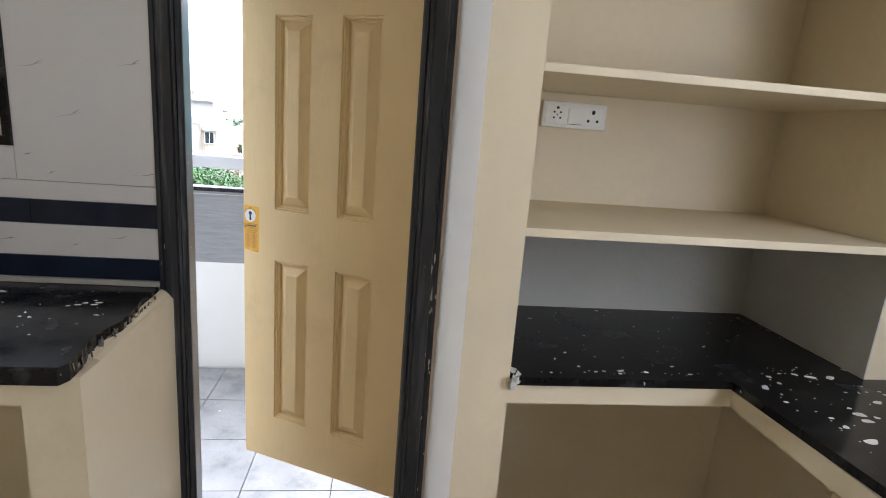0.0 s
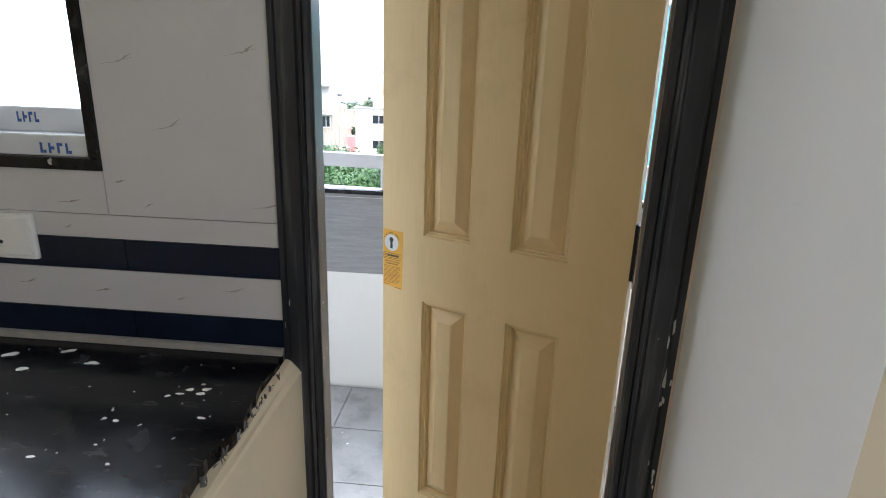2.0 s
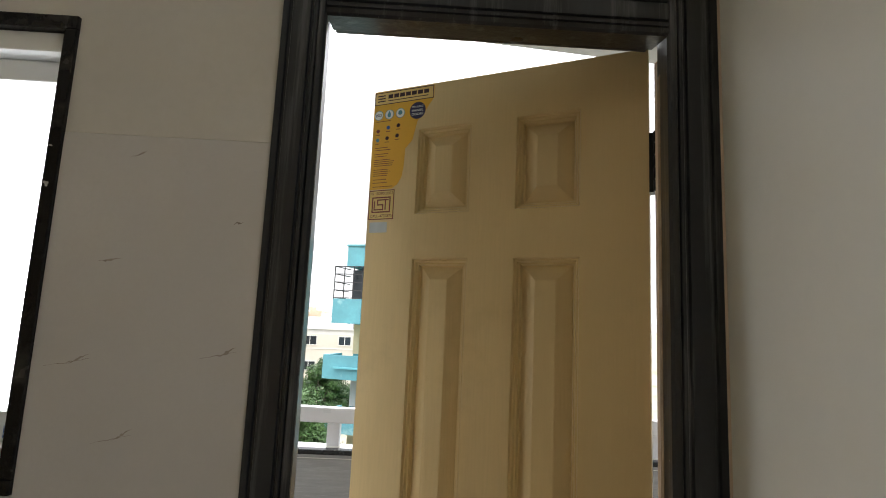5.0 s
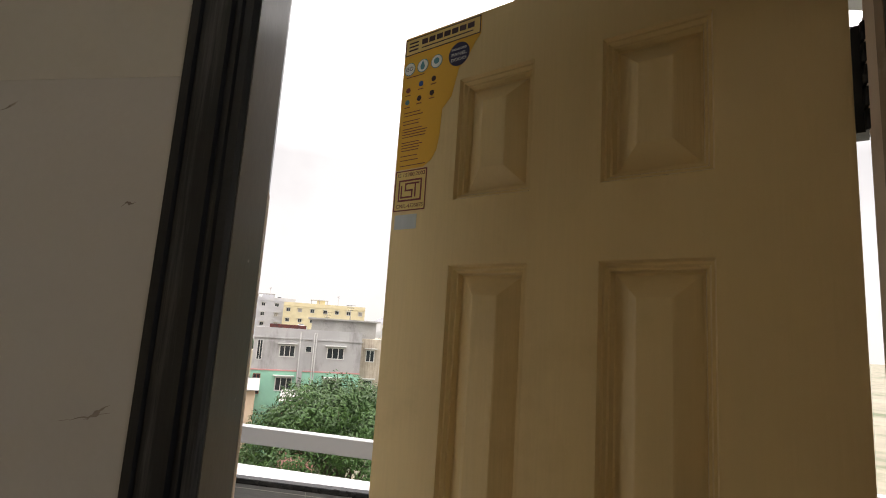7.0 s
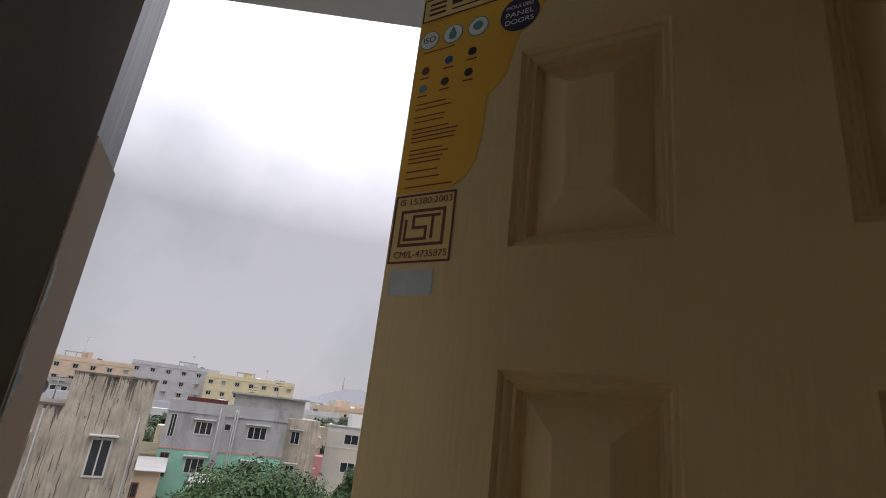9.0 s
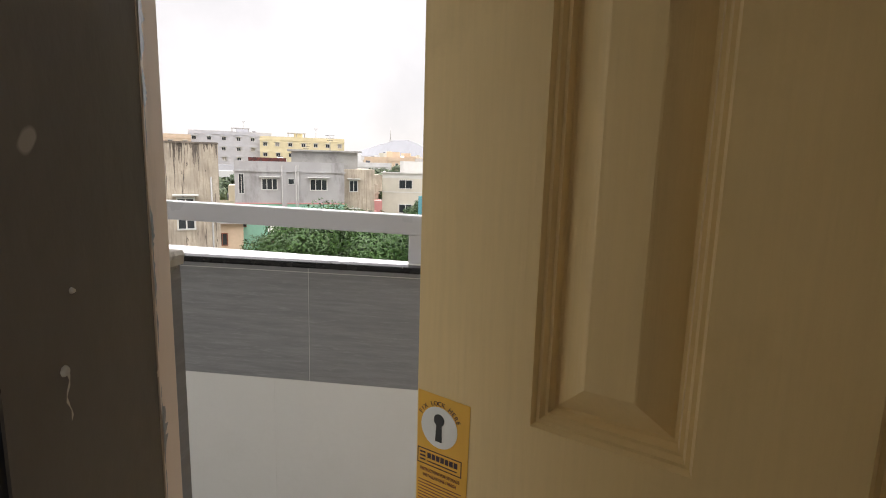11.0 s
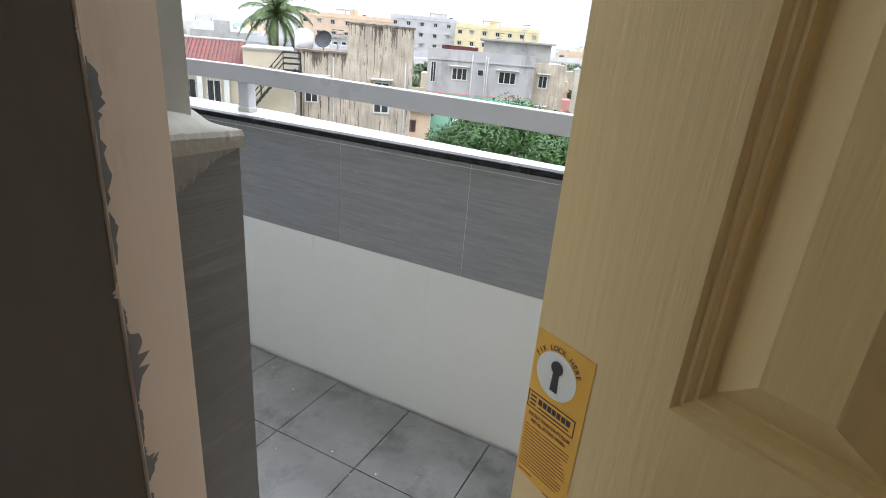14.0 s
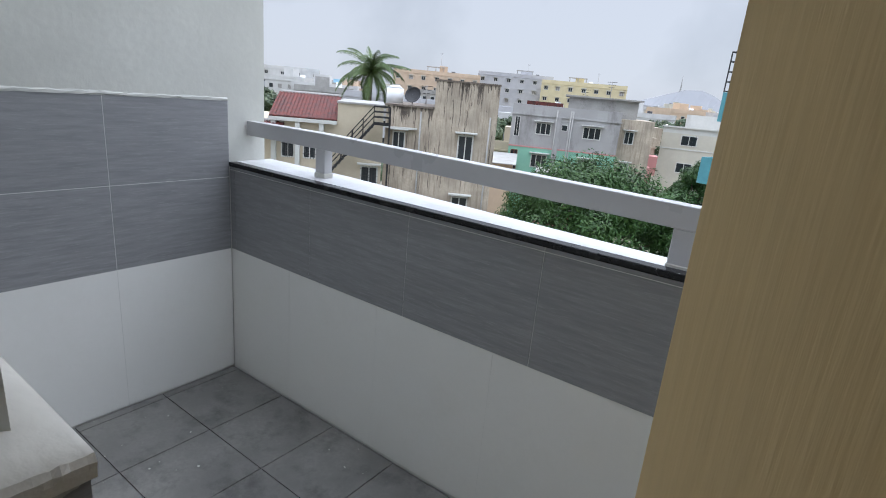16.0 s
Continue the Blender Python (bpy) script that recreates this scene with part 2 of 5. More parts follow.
def extruded(points, lo, hi, axis="z"):
    """A closed outline drawn out between lo and hi along an axis."""
    bm = bmesh.new()
    place = {"z": lambda p, h: (p[0], p[1], h), "y": lambda p, h: (p[0], h, p[1]), "x": lambda p, h: (h, p[0], p[1])}[axis]
    a = [bm.verts.new(place(p, lo)) for p in points]
    b = [bm.verts.new(place(p, hi)) for p in points]
    n = len(points)
    for k in range(n):
        bm.faces.new((a[k], a[(k + 1) % n], b[(k + 1) % n], b[k]))
    bm.faces.new(a[::-1])
    bm.faces.new(b)
    bmesh.ops.recalc_face_normals(bm, faces=list(bm.faces))
    return bm


def part(name, bm, material, parent=None, label="", flip=True):
    if flip:
        bmesh.ops.recalc_face_normals(bm, faces=list(bm.faces))
    me = bpy.data.meshes.new(name)
    bm.to_mesh(me)
    bm.free()
    for mt in (material if isinstance(material, (list, tuple)) else (material,)):
        me.materials.append(mt)
    ob = new(name, me)
    ob.parent = parent
    if label:
        ob["label"] = label
    return ob


def thing(name, label, category, m=None, kind="", group=""):
    ob = new(name)
    ob.empty_display_size = 0.1
    if m is not None:
        ob.matrix_basis = m
    return tagged(ob, label, category, group, kind)


def structure(name, bm, material, label, category):
    return tagged(part(name, bm, material), label, category, kind="structure")


def minus(rect, hole):
    """A rectangle (x0, z0, x1, z1) less another, as rectangles."""
    x0, z0, x1, z1 = rect
    a0, b0, a1, b1 = hole
    if a0 >= x1 or a1 <= x0 or b0 >= z1 or b1 <= z0:
        return [rect]
    out = []
    if a0 > x0:
        out.append((x0, z0, a0, z1))
    if a1 < x1:
        out.append((a1, z0, x1, z1))
    lo, hi = max(x0, a0), min(x1, a1)
    if b0 > z0:
        out.append((lo, z0, hi, b0))
    if b1 < z1:
        out.append((lo, b1, hi, z1))
    return out


def lettering(name, text, size, material, parent, m, width=None, label=""):
    cu = bpy.data.curves.new(name, "FONT")
    cu.body, cu.size, cu.align_x, cu.align_y, cu.extrude = text, size, "CENTER", "CENTER", 0.00015
    tmp = bpy.data.objects.new(name, cu)
    scene.collection.objects.link(tmp)
    bpy.context.view_layer.update()
    me = bpy.data.meshes.new_from_object(tmp.evaluated_get(bpy.context.evaluated_depsgraph_get()))
    wide = max(tmp.dimensions.x, 1e-6)
    bpy.data.objects.remove(tmp)
    me.materials.clear()
    me.materials.append(material)
    if width:
        me.transform(Matrix.Diagonal((width / wide, 1, 1, 1)))
    ob = new(name, me)
    ob.parent = parent
    ob.matrix_basis = m
    if label:
        ob["label"] = label
    return ob

# ---- large structure: kitchen ----
FLOOR = 0.13          # kitchen floor above the balcony floor
TOP = 2.98
DOOR_L, DOOR_R, DOOR_TOP = -0.088, 0.690, 2.245
WIN = (-1.46, 1.353, -0.431, 2.135)
PLATE = 0.008         # tile thickness on the kitchen side

structure("kitchen_floor", boxes((-2.4, -3.4, FLOOR - 0.12, 2.1, 0.0, FLOOR)), M["kitchen_floor"], "beige tiled kitchen floor", "floor")
structure("kitchen_ceiling", boxes((-2.4, -3.4, TOP, 2.1, 0.19, TOP + 0.12)), M["white_wall"], "white painted kitchen ceiling", "ceiling")
north = structure("wall_north", boxes(
    (-2.4, PLATE, -0.12, WIN[0], 0.15, TOP), (WIN[0], PLATE, -0.12, WIN[2], 0.15, WIN[1]), (WIN[0], PLATE, WIN[3], WIN[2], 0.15, TOP),
    (WIN[2], PLATE, -0.12, DOOR_L, 0.15, TOP), (DOOR_L, PLATE, DOOR_TOP, DOOR_R, 0.15, TOP), (DOOR_R, PLATE, -0.12, 2.1, 0.15, TOP),
    (DOOR_L, 0.02, -0.12, DOOR_R, 0.15, FLOOR)), M["plaster_out"], "masonry wall between kitchen and balcony", "wall")
# unseen west and south walls, left without openings to keep sky light out
structure("wall_west", boxes((-2.4, -3.4, FLOOR, -2.3, 0.0, TOP)), M["cream"], "plain cream painted kitchen side wall", "wall")
structure("wall_south", boxes((-2.3, -3.4, FLOOR, 2.1, -3.25, TOP)), M["cream"], "plain cream painted wall", "wall")
structure("wall_east", boxes((2.0, -3.25, FLOOR, 2.1, -2.40, TOP), (2.0, -1.10, FLOOR, 2.1, -0.45, TOP), (2.0, -2.40, FLOOR, 2.1, -1.10, 1.18), (2.0, -2.40, 2.22, 2.1, -1.10, TOP), (1.66, -0.45, FLOOR, 2.1, 0.0, TOP)), M["cream"], "cream painted wall beside the shelf niche", "wall")
structure("niche_back_wall", boxes((0.80, -0.004, FLOOR, 1.66, PLATE, 0.977), (0.80, -0.004, 1.290, 1.66, PLATE, TOP)), M["cream"], "cream painted back of the shelf niche", "wall")
structure("niche_counter_back", boxes((0.80, -0.003, 0.977, 1.66, PLATE, 1.290)), M["grey_wall"], "grey plastered wall strip over the niche counter", "wall")
structure("niche_counter_side", boxes((1.6565, -0.452, 0.978, 1.66, -0.003, 1.279)), M["grey_wall"], "grey plastered side of the niche counter", "wall")

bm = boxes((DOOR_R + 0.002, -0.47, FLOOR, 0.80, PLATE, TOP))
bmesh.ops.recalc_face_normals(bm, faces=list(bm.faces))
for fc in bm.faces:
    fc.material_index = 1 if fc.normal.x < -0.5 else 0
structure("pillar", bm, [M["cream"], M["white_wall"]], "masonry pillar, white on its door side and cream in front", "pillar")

# wall tiles of the kitchen: light tiles, a navy band and a black skirting over the counter
JOINTS = (-2.3, -1.785, -1.325, -0.865, -0.405, DOOR_L)
WIDE = (-2.3, -1.63, -0.865, DOOR_L)
ROWS_Z = ((1.006, 1.066, "navy_tile"), (1.066, 1.153, "kitchen_tile"), (1.153, 1.218, "navy_tile"), (1.218, 1.267, "kitchen_tile"),
          (1.267, 1.931, "kitchen_tile"))
for z0, z1, kind in ROWS_Z:
    for x0, x1 in zip(*((JOINTS, JOINTS[1:]) if kind == "navy_tile" else (WIDE, WIDE[1:]))):
        for r in minus((x0, z0, x1, z1), WIN):
            g = 0.0007
            proud = 0.0015 if kind == "navy_tile" else 0.0
            part("tile", softened(boxes((r[0] + g, -proud, r[1] + g, r[2] - g, PLATE, r[3] - g)), 0.0003, 1), M[kind], north)
for r in minus((-2.3, 1.9315, DOOR_L, TOP), WIN):
    part("painted_wall", boxes((r[0], 0.002, r[1], r[2], PLATE, r[3])), M["cream_upper"], north, "painted wall over the tiles")
part("counter_joint", boxes((-2.3, -0.012, 0.992, DOOR_L - 0.003, PLATE, 1.0055)), M["grout"], north)
part("bare_wall", boxes((-2.3, 0.004, FLOOR, DOOR_L, PLATE, 0.955)), M["cream"], north)

# ---- door frame and threshold ----


def jamb_outline(sign, x0, wide=1.0, bevelled=False):
    """Plan of a jamb: grooved face towards the kitchen, dark stop, rebate. sign +1: the opening lies towards +x."""
    face = ((0, 0.0), (0.010, 0.0), (0.012, 0.004), (0.016, 0.004), (0.018, -0.002), (0.048, -0.002), (0.050, 0.003), (0.053, 0.003), (0.055, -0.001),
            (0.060, -0.001), (0.062, 0.003), (0.064, -0.001), (0.072, 0.001), (0.076, 0.006))
    back = ((0.066, 0.072), (0.056, 0.074), (0.054, 0.103), (0, 0.103))
    if bevelled:
        back = ((0.0656, 0.0852), (0.0484, 0.1210), (0, 0.1210))
    return [(x0 + sign * a * wide, b - 0.004) for a, b in face + back]


frame_1 = thing("door_frame", "black painted wooden door frame, chipped to bare wood", "door frame", kind="structure")
part("jamb", extruded(jamb_outline(1, DOOR_L, 1.0, True), FLOOR, DOOR_TOP), M["frame_paint"], frame_1)
part("jamb", extruded(jamb_outline(-1, 0.684, 1.18), FLOOR, DOOR_TOP), M["frame_paint"], frame_1)
part("head", extruded([(p[1], DOOR_TOP - p[0]) for p in jamb_outline(1, 0.0)], -0.013, 0.5955, "x"), M["frame_paint"], frame_1)
part("bare_bevel", extruded([(-0.0214, 0.0818), (-0.0388, 0.1178), (-0.0420, 0.1168), (-0.0240, 0.0804)], FLOOR + 0.065, 1.83), M["raw_wood"], frame_1, "raw unpainted wooden bevel")
# thin added plate that carries the haze-lightened colour over the jamb's reveal
part("worn_reveal", extruded([(-0.0124, 0.004), (-0.0110, 0.004), (-0.0212, 0.0806), (-0.0228, 0.0806)], FLOOR + 0.066, 2.17), M["reveal"], frame_1, "worn grey-brown reveal, its dark paint lightened for lens haze")


def ragged(bm, r, z, side, deep, tall, at):
    """A chip with an uneven outline; at(s, z) gives the place s metres from the edge."""
    n = 12
    near = [at(0.0, z + tall * k / n) for k in range(n + 1)]
    far = [at(side * deep * math.sin(math.pi * (k + 0.5) / (n + 1)) * r.uniform(0.35, 1.25), z + tall * (k + r.uniform(-0.25, 0.25)) / n) for k in range(n + 1)]
    a, c = [bm.verts.new(q) for q in near], [bm.verts.new(q) for q in far]
    for k in range(n):
        bm.faces.new((a[k], a[k + 1], c[k + 1], c[k]))


rng = random.Random(41)
bm, bm2 = bmesh.new(), bmesh.new()
z = 0.25
while z < 1.80:
    tall = rng.uniform(0.005, 0.032)
    if rng.random() < 0.70:
        ragged(bm, rng, z, 1, rng.uniform(0.001, 0.010), tall, lambda s, h: (-0.0208 - 0.435 * s, 0.0818 + 0.900 * s, h))
    else:
        ragged(bm2, rng, z, 1, rng.uniform(0.0006, 0.0025), tall * 0.6, lambda s, h: (-0.0206 + 0.132 * s, 0.0812 - 0.991 * s, h))
    z += tall * rng.uniform(0.7, 1.2)
tagged(part("paint_flakes", bm, M["reveal"], frame_1, "ragged dark paint edge on the wood"), kind="stuff")
tagged(part("bare_chips", bm2, M["raw_wood"], frame_1, "chips of bare wood along the edge"), kind="stuff")
bm = bmesh.new()
for s, z, q in ((0.020, 1.10, 0.0022), (0.035, 1.22, 0.0014), (0.012, 0.98, 0.0018), (0.045, 0.90, 0.0016), (0.028, 1.36, 0.0012), (0.050, 1.18, 0.0010), (0.016, 0.78, 0.0020)):
    c = Vector((-0.0114 - 0.132 * s, 0.006 + s, z))
    cylinder(bm, c, c + Vector((0.0012, 0.0002, 0)), q, q * 0.5, 8)
for s, z0, z1, q in ((0.022, 1.318, 1.335, 0.0014), (0.021, 1.200, 1.215, 0.0009), (0.024, 1.085, 1.100, 0.0011), (0.048, 0.970, 0.985, 0.0009)):
    c = Vector((-0.0114 - 0.132 * s, 0.006 + s, z1))
    cylinder(bm, c, c + Vector((0.0012, 0.0002, 0)), q * 1.5, q * 0.8, 8)
    last = None
    for k in range(11):                   # a thin run of paint below its drop
        a = k / 10
        w = q * max(0.04, 0.30 - 0.15 * a + 0.16 * math.sin(k * 2.3))
        y = c.y + 0.0008 * math.sin(k * 0.9)
        pair = (bm.verts.new((c.x + 0.0009, y - w, z1 - (z1 - z0) * a)), bm.verts.new((c.x + 0.0009, y + w, z1 - (z1 - z0) * a)))
        if last:
            bm.faces.new((last[0], pair[0], pair[1], last[1]))
        last = pair
tagged(part("paint_spots", bm, M["splash"], frame_1, "small dried white paint spots"), kind="stuff")
part("bare_rebate", boxes((0.6165, 0.0705, FLOOR + 0.065, 0.6205, 0.1055, 2.17)), M["raw_wood"], frame_1, "raw unpainted wooden rebate")
part("threshold", softened(boxes((-0.086, -0.006, FLOOR, 0.682, 0.104, 0.195)), 0.005), M["threshold"], frame_1, "bare worn wooden threshold")
rng = random.Random(5)
bm = bmesh.new()
for k in range(26):                       # ragged mortar between frame and masonry
    z = 0.2 + k * 0.078
    w = rng.uniform(0.004, 0.016)
    add_box(bm, -0.092 - w * 0.4, 0.1172, z, -0.066 + w * 0.6, 0.121 + w * 0.4, z + 0.078)
part("mortar", bm, M["plaster_out"], frame_1, "ragged cement mortar behind the frame")
part("bare_strip", extruded([(0.6020, 0.0496), (0.6053, 0.0681), (0.6065, 0.0680), (0.6032, 0.0495)], FLOOR + 0.066, 2.12), M["threshold"], frame_1, "strip of bare reddish wood along the stop")
rng = random.Random(77)
bm = bmesh.new()
for k in range(46):                       # bits of plaster and filler along the frame's edges
    right_side = k % 3 == 0
    z = rng.choice((0.35, 0.62, 0.98, 1.02, 0.55, 0.80)) + rng.uniform(-0.10, 0.10)
    c = Vector((0.676 + rng.uniform(-0.012, 0.008), -0.0045, z)) if right_side else Vector((-0.086 + abs(rng.gauss(0, 0.007)), -0.0035, z))
    s, q = rng.uniform(0.0015, 0.004), rng.uniform(2, 7)
    bmesh.ops.convex_hull(bm, input=[bm.verts.new(c + Vector((rng.uniform(-s, s), rng.uniform(-0.001, 0.0015), rng.uniform(-s * q, s * q)))) for _ in range(9)])
tagged(part("filler_bits", bm, M["splash"], frame_1, "bits of pale filler stuck to the frame"), kind="stuff")
structure("door_gap_plaster", boxes((0.6845, 0.0, FLOOR, 0.6915, 0.006, DOOR_TOP)), M["raw_wood"], "thin strip of bare plaster beside the frame", "trim")

# pier beside the door, clad with tile below and plastered above
pier = structure("pier_cladding", boxes((-0.40, 0.1502, -0.036, -0.089, 0.180, 1.3365)), M["plaster_out"], "plastered pier core beside the doorway", "wall")
part("tile", boxes((-0.0888, 0.124, -0.030, -0.0810, 0.1875, 0.66)), M["grey_tile"], pier)
part("tile", boxes((-0.0888, 0.124, 0.663, -0.0810, 0.1875, 1.3365)), M["grey_tile"], pier)
bm = bmesh.new()
rng = random.Random(22)
last = None
for k in range(33):                       # plaster run down over the tile, lowest towards the frame
    a = k / 32
    z = 1.314 + 0.024 * a ** 1.3 + 0.004 * math.sin(a * 11) * (1 - a) + rng.uniform(-0.0012, 0.0012)
    y = 0.124 + 0.0640 * a
    pair = (bm.verts.new((-0.0808, y, z)), bm.verts.new((-0.0800, y, z + 0.003)), bm.verts.new((-0.0796, y, 1.3420)))
    if last:
        for q in (0, 1):
            bm.faces.new((last[q], pair[q], pair[q + 1], last[q + 1]))
    last = pair
part("plaster_smear", bm, M["smear"], pier, "plaster smeared over the tile's top edge")
# the ledge falls from the wall over it to a blunt lip along the tile
bm = bmesh.new()
rows = []
for k in range(31):
    y = 0.120 + 0.0690 * k / 30
    jig = rng.uniform(-0.0004, 0.0004)
    lip = 1.3480 - 0.0030 * (k / 30)
    ring = [(-0.40, 1.3370), (-0.0796, 1.3370), (-0.0790, 1.3410), (-0.0788 + jig, lip - 0.002), (-0.0800, lip + 0.0005 + jig), (-0.0890, lip + 0.0045), (-0.0990, lip + 0.0085), (-0.1030, lip + 0.0160), (-0.40, lip + 0.0160)]
    fall = max(0.0, (y - 0.160) / 0.029) ** 1.5
    ring = [(x, z if n < 5 else z + (lip + 0.0010 - z) * fall) for n, (x, z) in enumerate(ring)]
    rows.append([bm.verts.new((x, y, z)) for x, z in ring])
for a, b in zip(rows, rows[1:]):
    for k in range(9):
        bm.faces.new((a[k], a[(k + 1) % 9], b[(k + 1) % 9], b[k])).smooth = k in (4, 5, 6, 7)
bm.faces.new(rows[0][::-1])
bm.faces.new(rows[-1])
part("ledge", bm, M["cement"], pier, "rough pale plaster ledge on the tiles")
structure("pier_upper", boxes((-0.40, 0.1502, 1.345, -0.0990, 0.1745, 2.79)), M["plaster_out"], "pale plastered pier over the ledge", "wall")

# ---- window beside the door ----
win_1 = thing("window_1", "white upvc kitchen window in a black stone surround, film still on", "window", kind="structure")
x0, z0, x1, z1 = WIN
part("surround", softened(boxes((x0, -0.006, z0, x1, 0.14, z0 + 0.023)), 0.002), M["granite"], win_1, "black polished stone window surround")
part("surround", softened(boxes((x0, -0.006, z1 - 0.024, x1, 0.14, z1)), 0.002), M["granite"], win_1, "black polished stone window surround")
part("surround", softened(boxes((x1 - 0.021, -0.006, z0 + 0.0235, x1, 0.14, z1 - 0.0245)), 0.002), M["granite"], win_1, "black polished stone window surround")
part("surround", softened(boxes((x0, -0.006, z0 + 0.0235, x0 + 0.021, 0.14, z1 - 0.0245)), 0.002), M["granite"], win_1, "black polished stone window surround")
a0, b0, a1, b1 = x0 + 0.0215, z0 + 0.0235, x1 - 0.0215, z1 - 0.025
part("frame", softened(boxes((a0, 0.010, b0, a1, 0.085, b0 + 0.042)), 0.003), M["film"], win_1, "upvc frame under milky film")
part("frame", softened(boxes((a0, 0.010, b1 - 0.035, a1, 0.085, b1)), 0.003), M["upvc"], win_1)
for lo in (a0, a1 - 0.012):
    part("frame", boxes((lo, 0.012, b0 + 0.0425, lo + 0.012, 0.085, b1 - 0.0355)), M["upvc"], win_1)


def sash(lo, hi, y):
    s = part("sash", softened(boxes((lo, y, b0 + 0.043, hi, y + 0.030, b0 + 0.091)), 0.003), M["film"], win_1, "sash rail under milky film")
    part("rail", softened(boxes((lo, y, b1 - 0.075, hi, y + 0.030, b1 - 0.036)), 0.003), M["upvc"], s)
    for e in (lo, hi - 0.045):
        part("stile", softened(boxes((e if e == lo else hi - 0.016, y + 0.0005, b0 + 0.0915, e + 0.045 if e == lo else hi, y + 0.0295, b1 - 0.0755)), 0.002), M["upvc"], s)
    p = part("pane", boxes((lo + 0.012, y + 0.012, b0 + 0.088, hi - 0.012, y + 0.016, b1 - 0.07)), M["glass"], s)
    p.visible_shadow = False
    return s


right = sash(-0.722, a1 - 0.0125, 0.046)
left = sash(a0 + 0.0125, -0.668, 0.0125)
for xx, zz, w in ((-0.745, 1.402, 0.075), (-0.56, 1.392, 0.07), (-0.49, 1.435, 0.055), (-0.63, 1.447, 0.05), (-1.05, 1.40, 0.075), (-1.28, 1.44, 0.06)):
    y = 0.0098 if zz < 1.418 else 0.0456 if xx > -0.7 else 0.0121
    bm = bmesh.new()
    for k in range(4):                    # four blue letter-like shapes of the maker's film print
        e = xx + k * w / 4
        add_box(bm, e, y - 0.0006, zz - 0.010, e + w * 0.07, y - 0.0002, zz + 0.010)
        add_box(bm, e + w * 0.08, y - 0.0006, zz - 0.010 + 0.007 * (k % 3), e + w * 0.17, y - 0.0002, zz - 0.004 + 0.007 * (k % 3))
    part("film_print", bm, M["blue_ink"], win_1, "blue bars printed on the film")

# ---- counters ----
left_base = structure("counter_base", boxes((-2.3, -0.475, 0.9195, -0.054, 0.003, 0.9545)), M["cream"], "cream painted masonry counter support with open bays", "counter")
for x0, x1 in ((-0.165, -0.054), (-1.30, -1.19)):
    part("support", boxes((x0, -0.475, FLOOR, x1, 0.003, 0.9193)), M["cream"], left_base)
for x0, x1 in ((-2.3, -1.3005), (-1.1895, -0.1655)):
    part("lintel", boxes((x0, -0.4745, 0.893, x1, -0.40, 0.9193)), M["cream"], left_base)
rng = random.Random(11)
edge = [(-0.094, 0.0), (-0.093, -0.03)]
for k in range(34):
    y = -0.04 - k * 0.0136
    edge.append((-0.084 + 0.014 * (k / 34) - 0.006 * math.sin(k * 0.33) + rng.uniform(-0.003, 0.003), y))
edge += [(-0.0715, -0.508), (-0.0735, -0.512)]
outline = [(-2.3, 0.0)] + [(-2.3, -0.512)] + edge[::-1]
bm = extruded(outline, 0.9552, 0.991)
for v in bm.verts:                        # worn, slightly rounded front
    if v.co.y < -0.51 and v.co.z > 0.97:
        v.co.z -= 0.006
stone = tagged(part("counter_top", bm, M["granite"]), "black granite worktop splashed with paint, one end broken", "worktop")
bm = bmesh.new()
for k in range(42):                       # chipped end of the slab
    y = -0.05 - rng.random() * 0.44
    x = -0.078 + 0.012 * (-y / 0.5)
    s = rng.uniform(0.002, 0.007)
    v = [bm.verts.new((x + rng.uniform(-1, 1) * s, y + rng.uniform(-1, 1) * s, 0.957 + rng.random() * 0.030)) for _ in range(5)]
    bmesh.ops.convex_hull(bm, input=v)
tagged(part("chipped_edge", bm, M["raw_stone"], stone, "rough chipped grey stone edge"), kind="stuff")
bm = extruded([(-0.090, 0.9548), (-0.0535, 0.9548), (-0.0535, 0.9560), (-0.0640, 0.9700), (-0.0760, 0.9800), (-0.0860, 0.9840)], -0.40, -0.004, "y")
for v in bm.verts:                        # the paint thins out towards the front of the slab
    if v.co.y < -0.2 and v.co.z > 0.956:
        v.co.z = 0.956 + (v.co.z - 0.956) * 0.25
part("paint_smear", bm, M["cream"], stone, "cream paint run over the stone end")


def splatter(seed, count, spots, parent, z, area, smin, smax):
    r = random.Random(seed)
    bm = bmesh.new()
    for k in range(count):
        if k < len(spots):
            x, y, s = spots[k]
        else:
            x, y, s = r.uniform(area[0], area[2]), r.uniform(area[1], area[3]), smin + (smax - smin) * r.random() ** 4
        long, turn = r.uniform(1.0, 2.2), r.uniform(-0.4, 0.4)
        if 0.79 < x < 1.36 and y < -0.455:          # the open side of the corner worktop
            continue
        c = bm.verts.new((x, y, z + 0.0012))
        ring = []
        for j in range(9):
            a = j * math.tau / 9
            q = s * r.uniform(0.65, 1.15)
            dx, dy = q * long * math.cos(a), q * math.sin(a)
            ring.append(bm.verts.new((x + dx * math.cos(turn) - dy * math.sin(turn), y + dx * math.sin(turn) + dy * math.cos(turn), z + 0.0003)))
        for j in range(9):
            bm.faces.new((c, ring[j], ring[(j + 1) % 9]))
    return tagged(part("paint_splashes", bm, M["splash"], parent, "dried pale paint splashes"), kind="stuff")


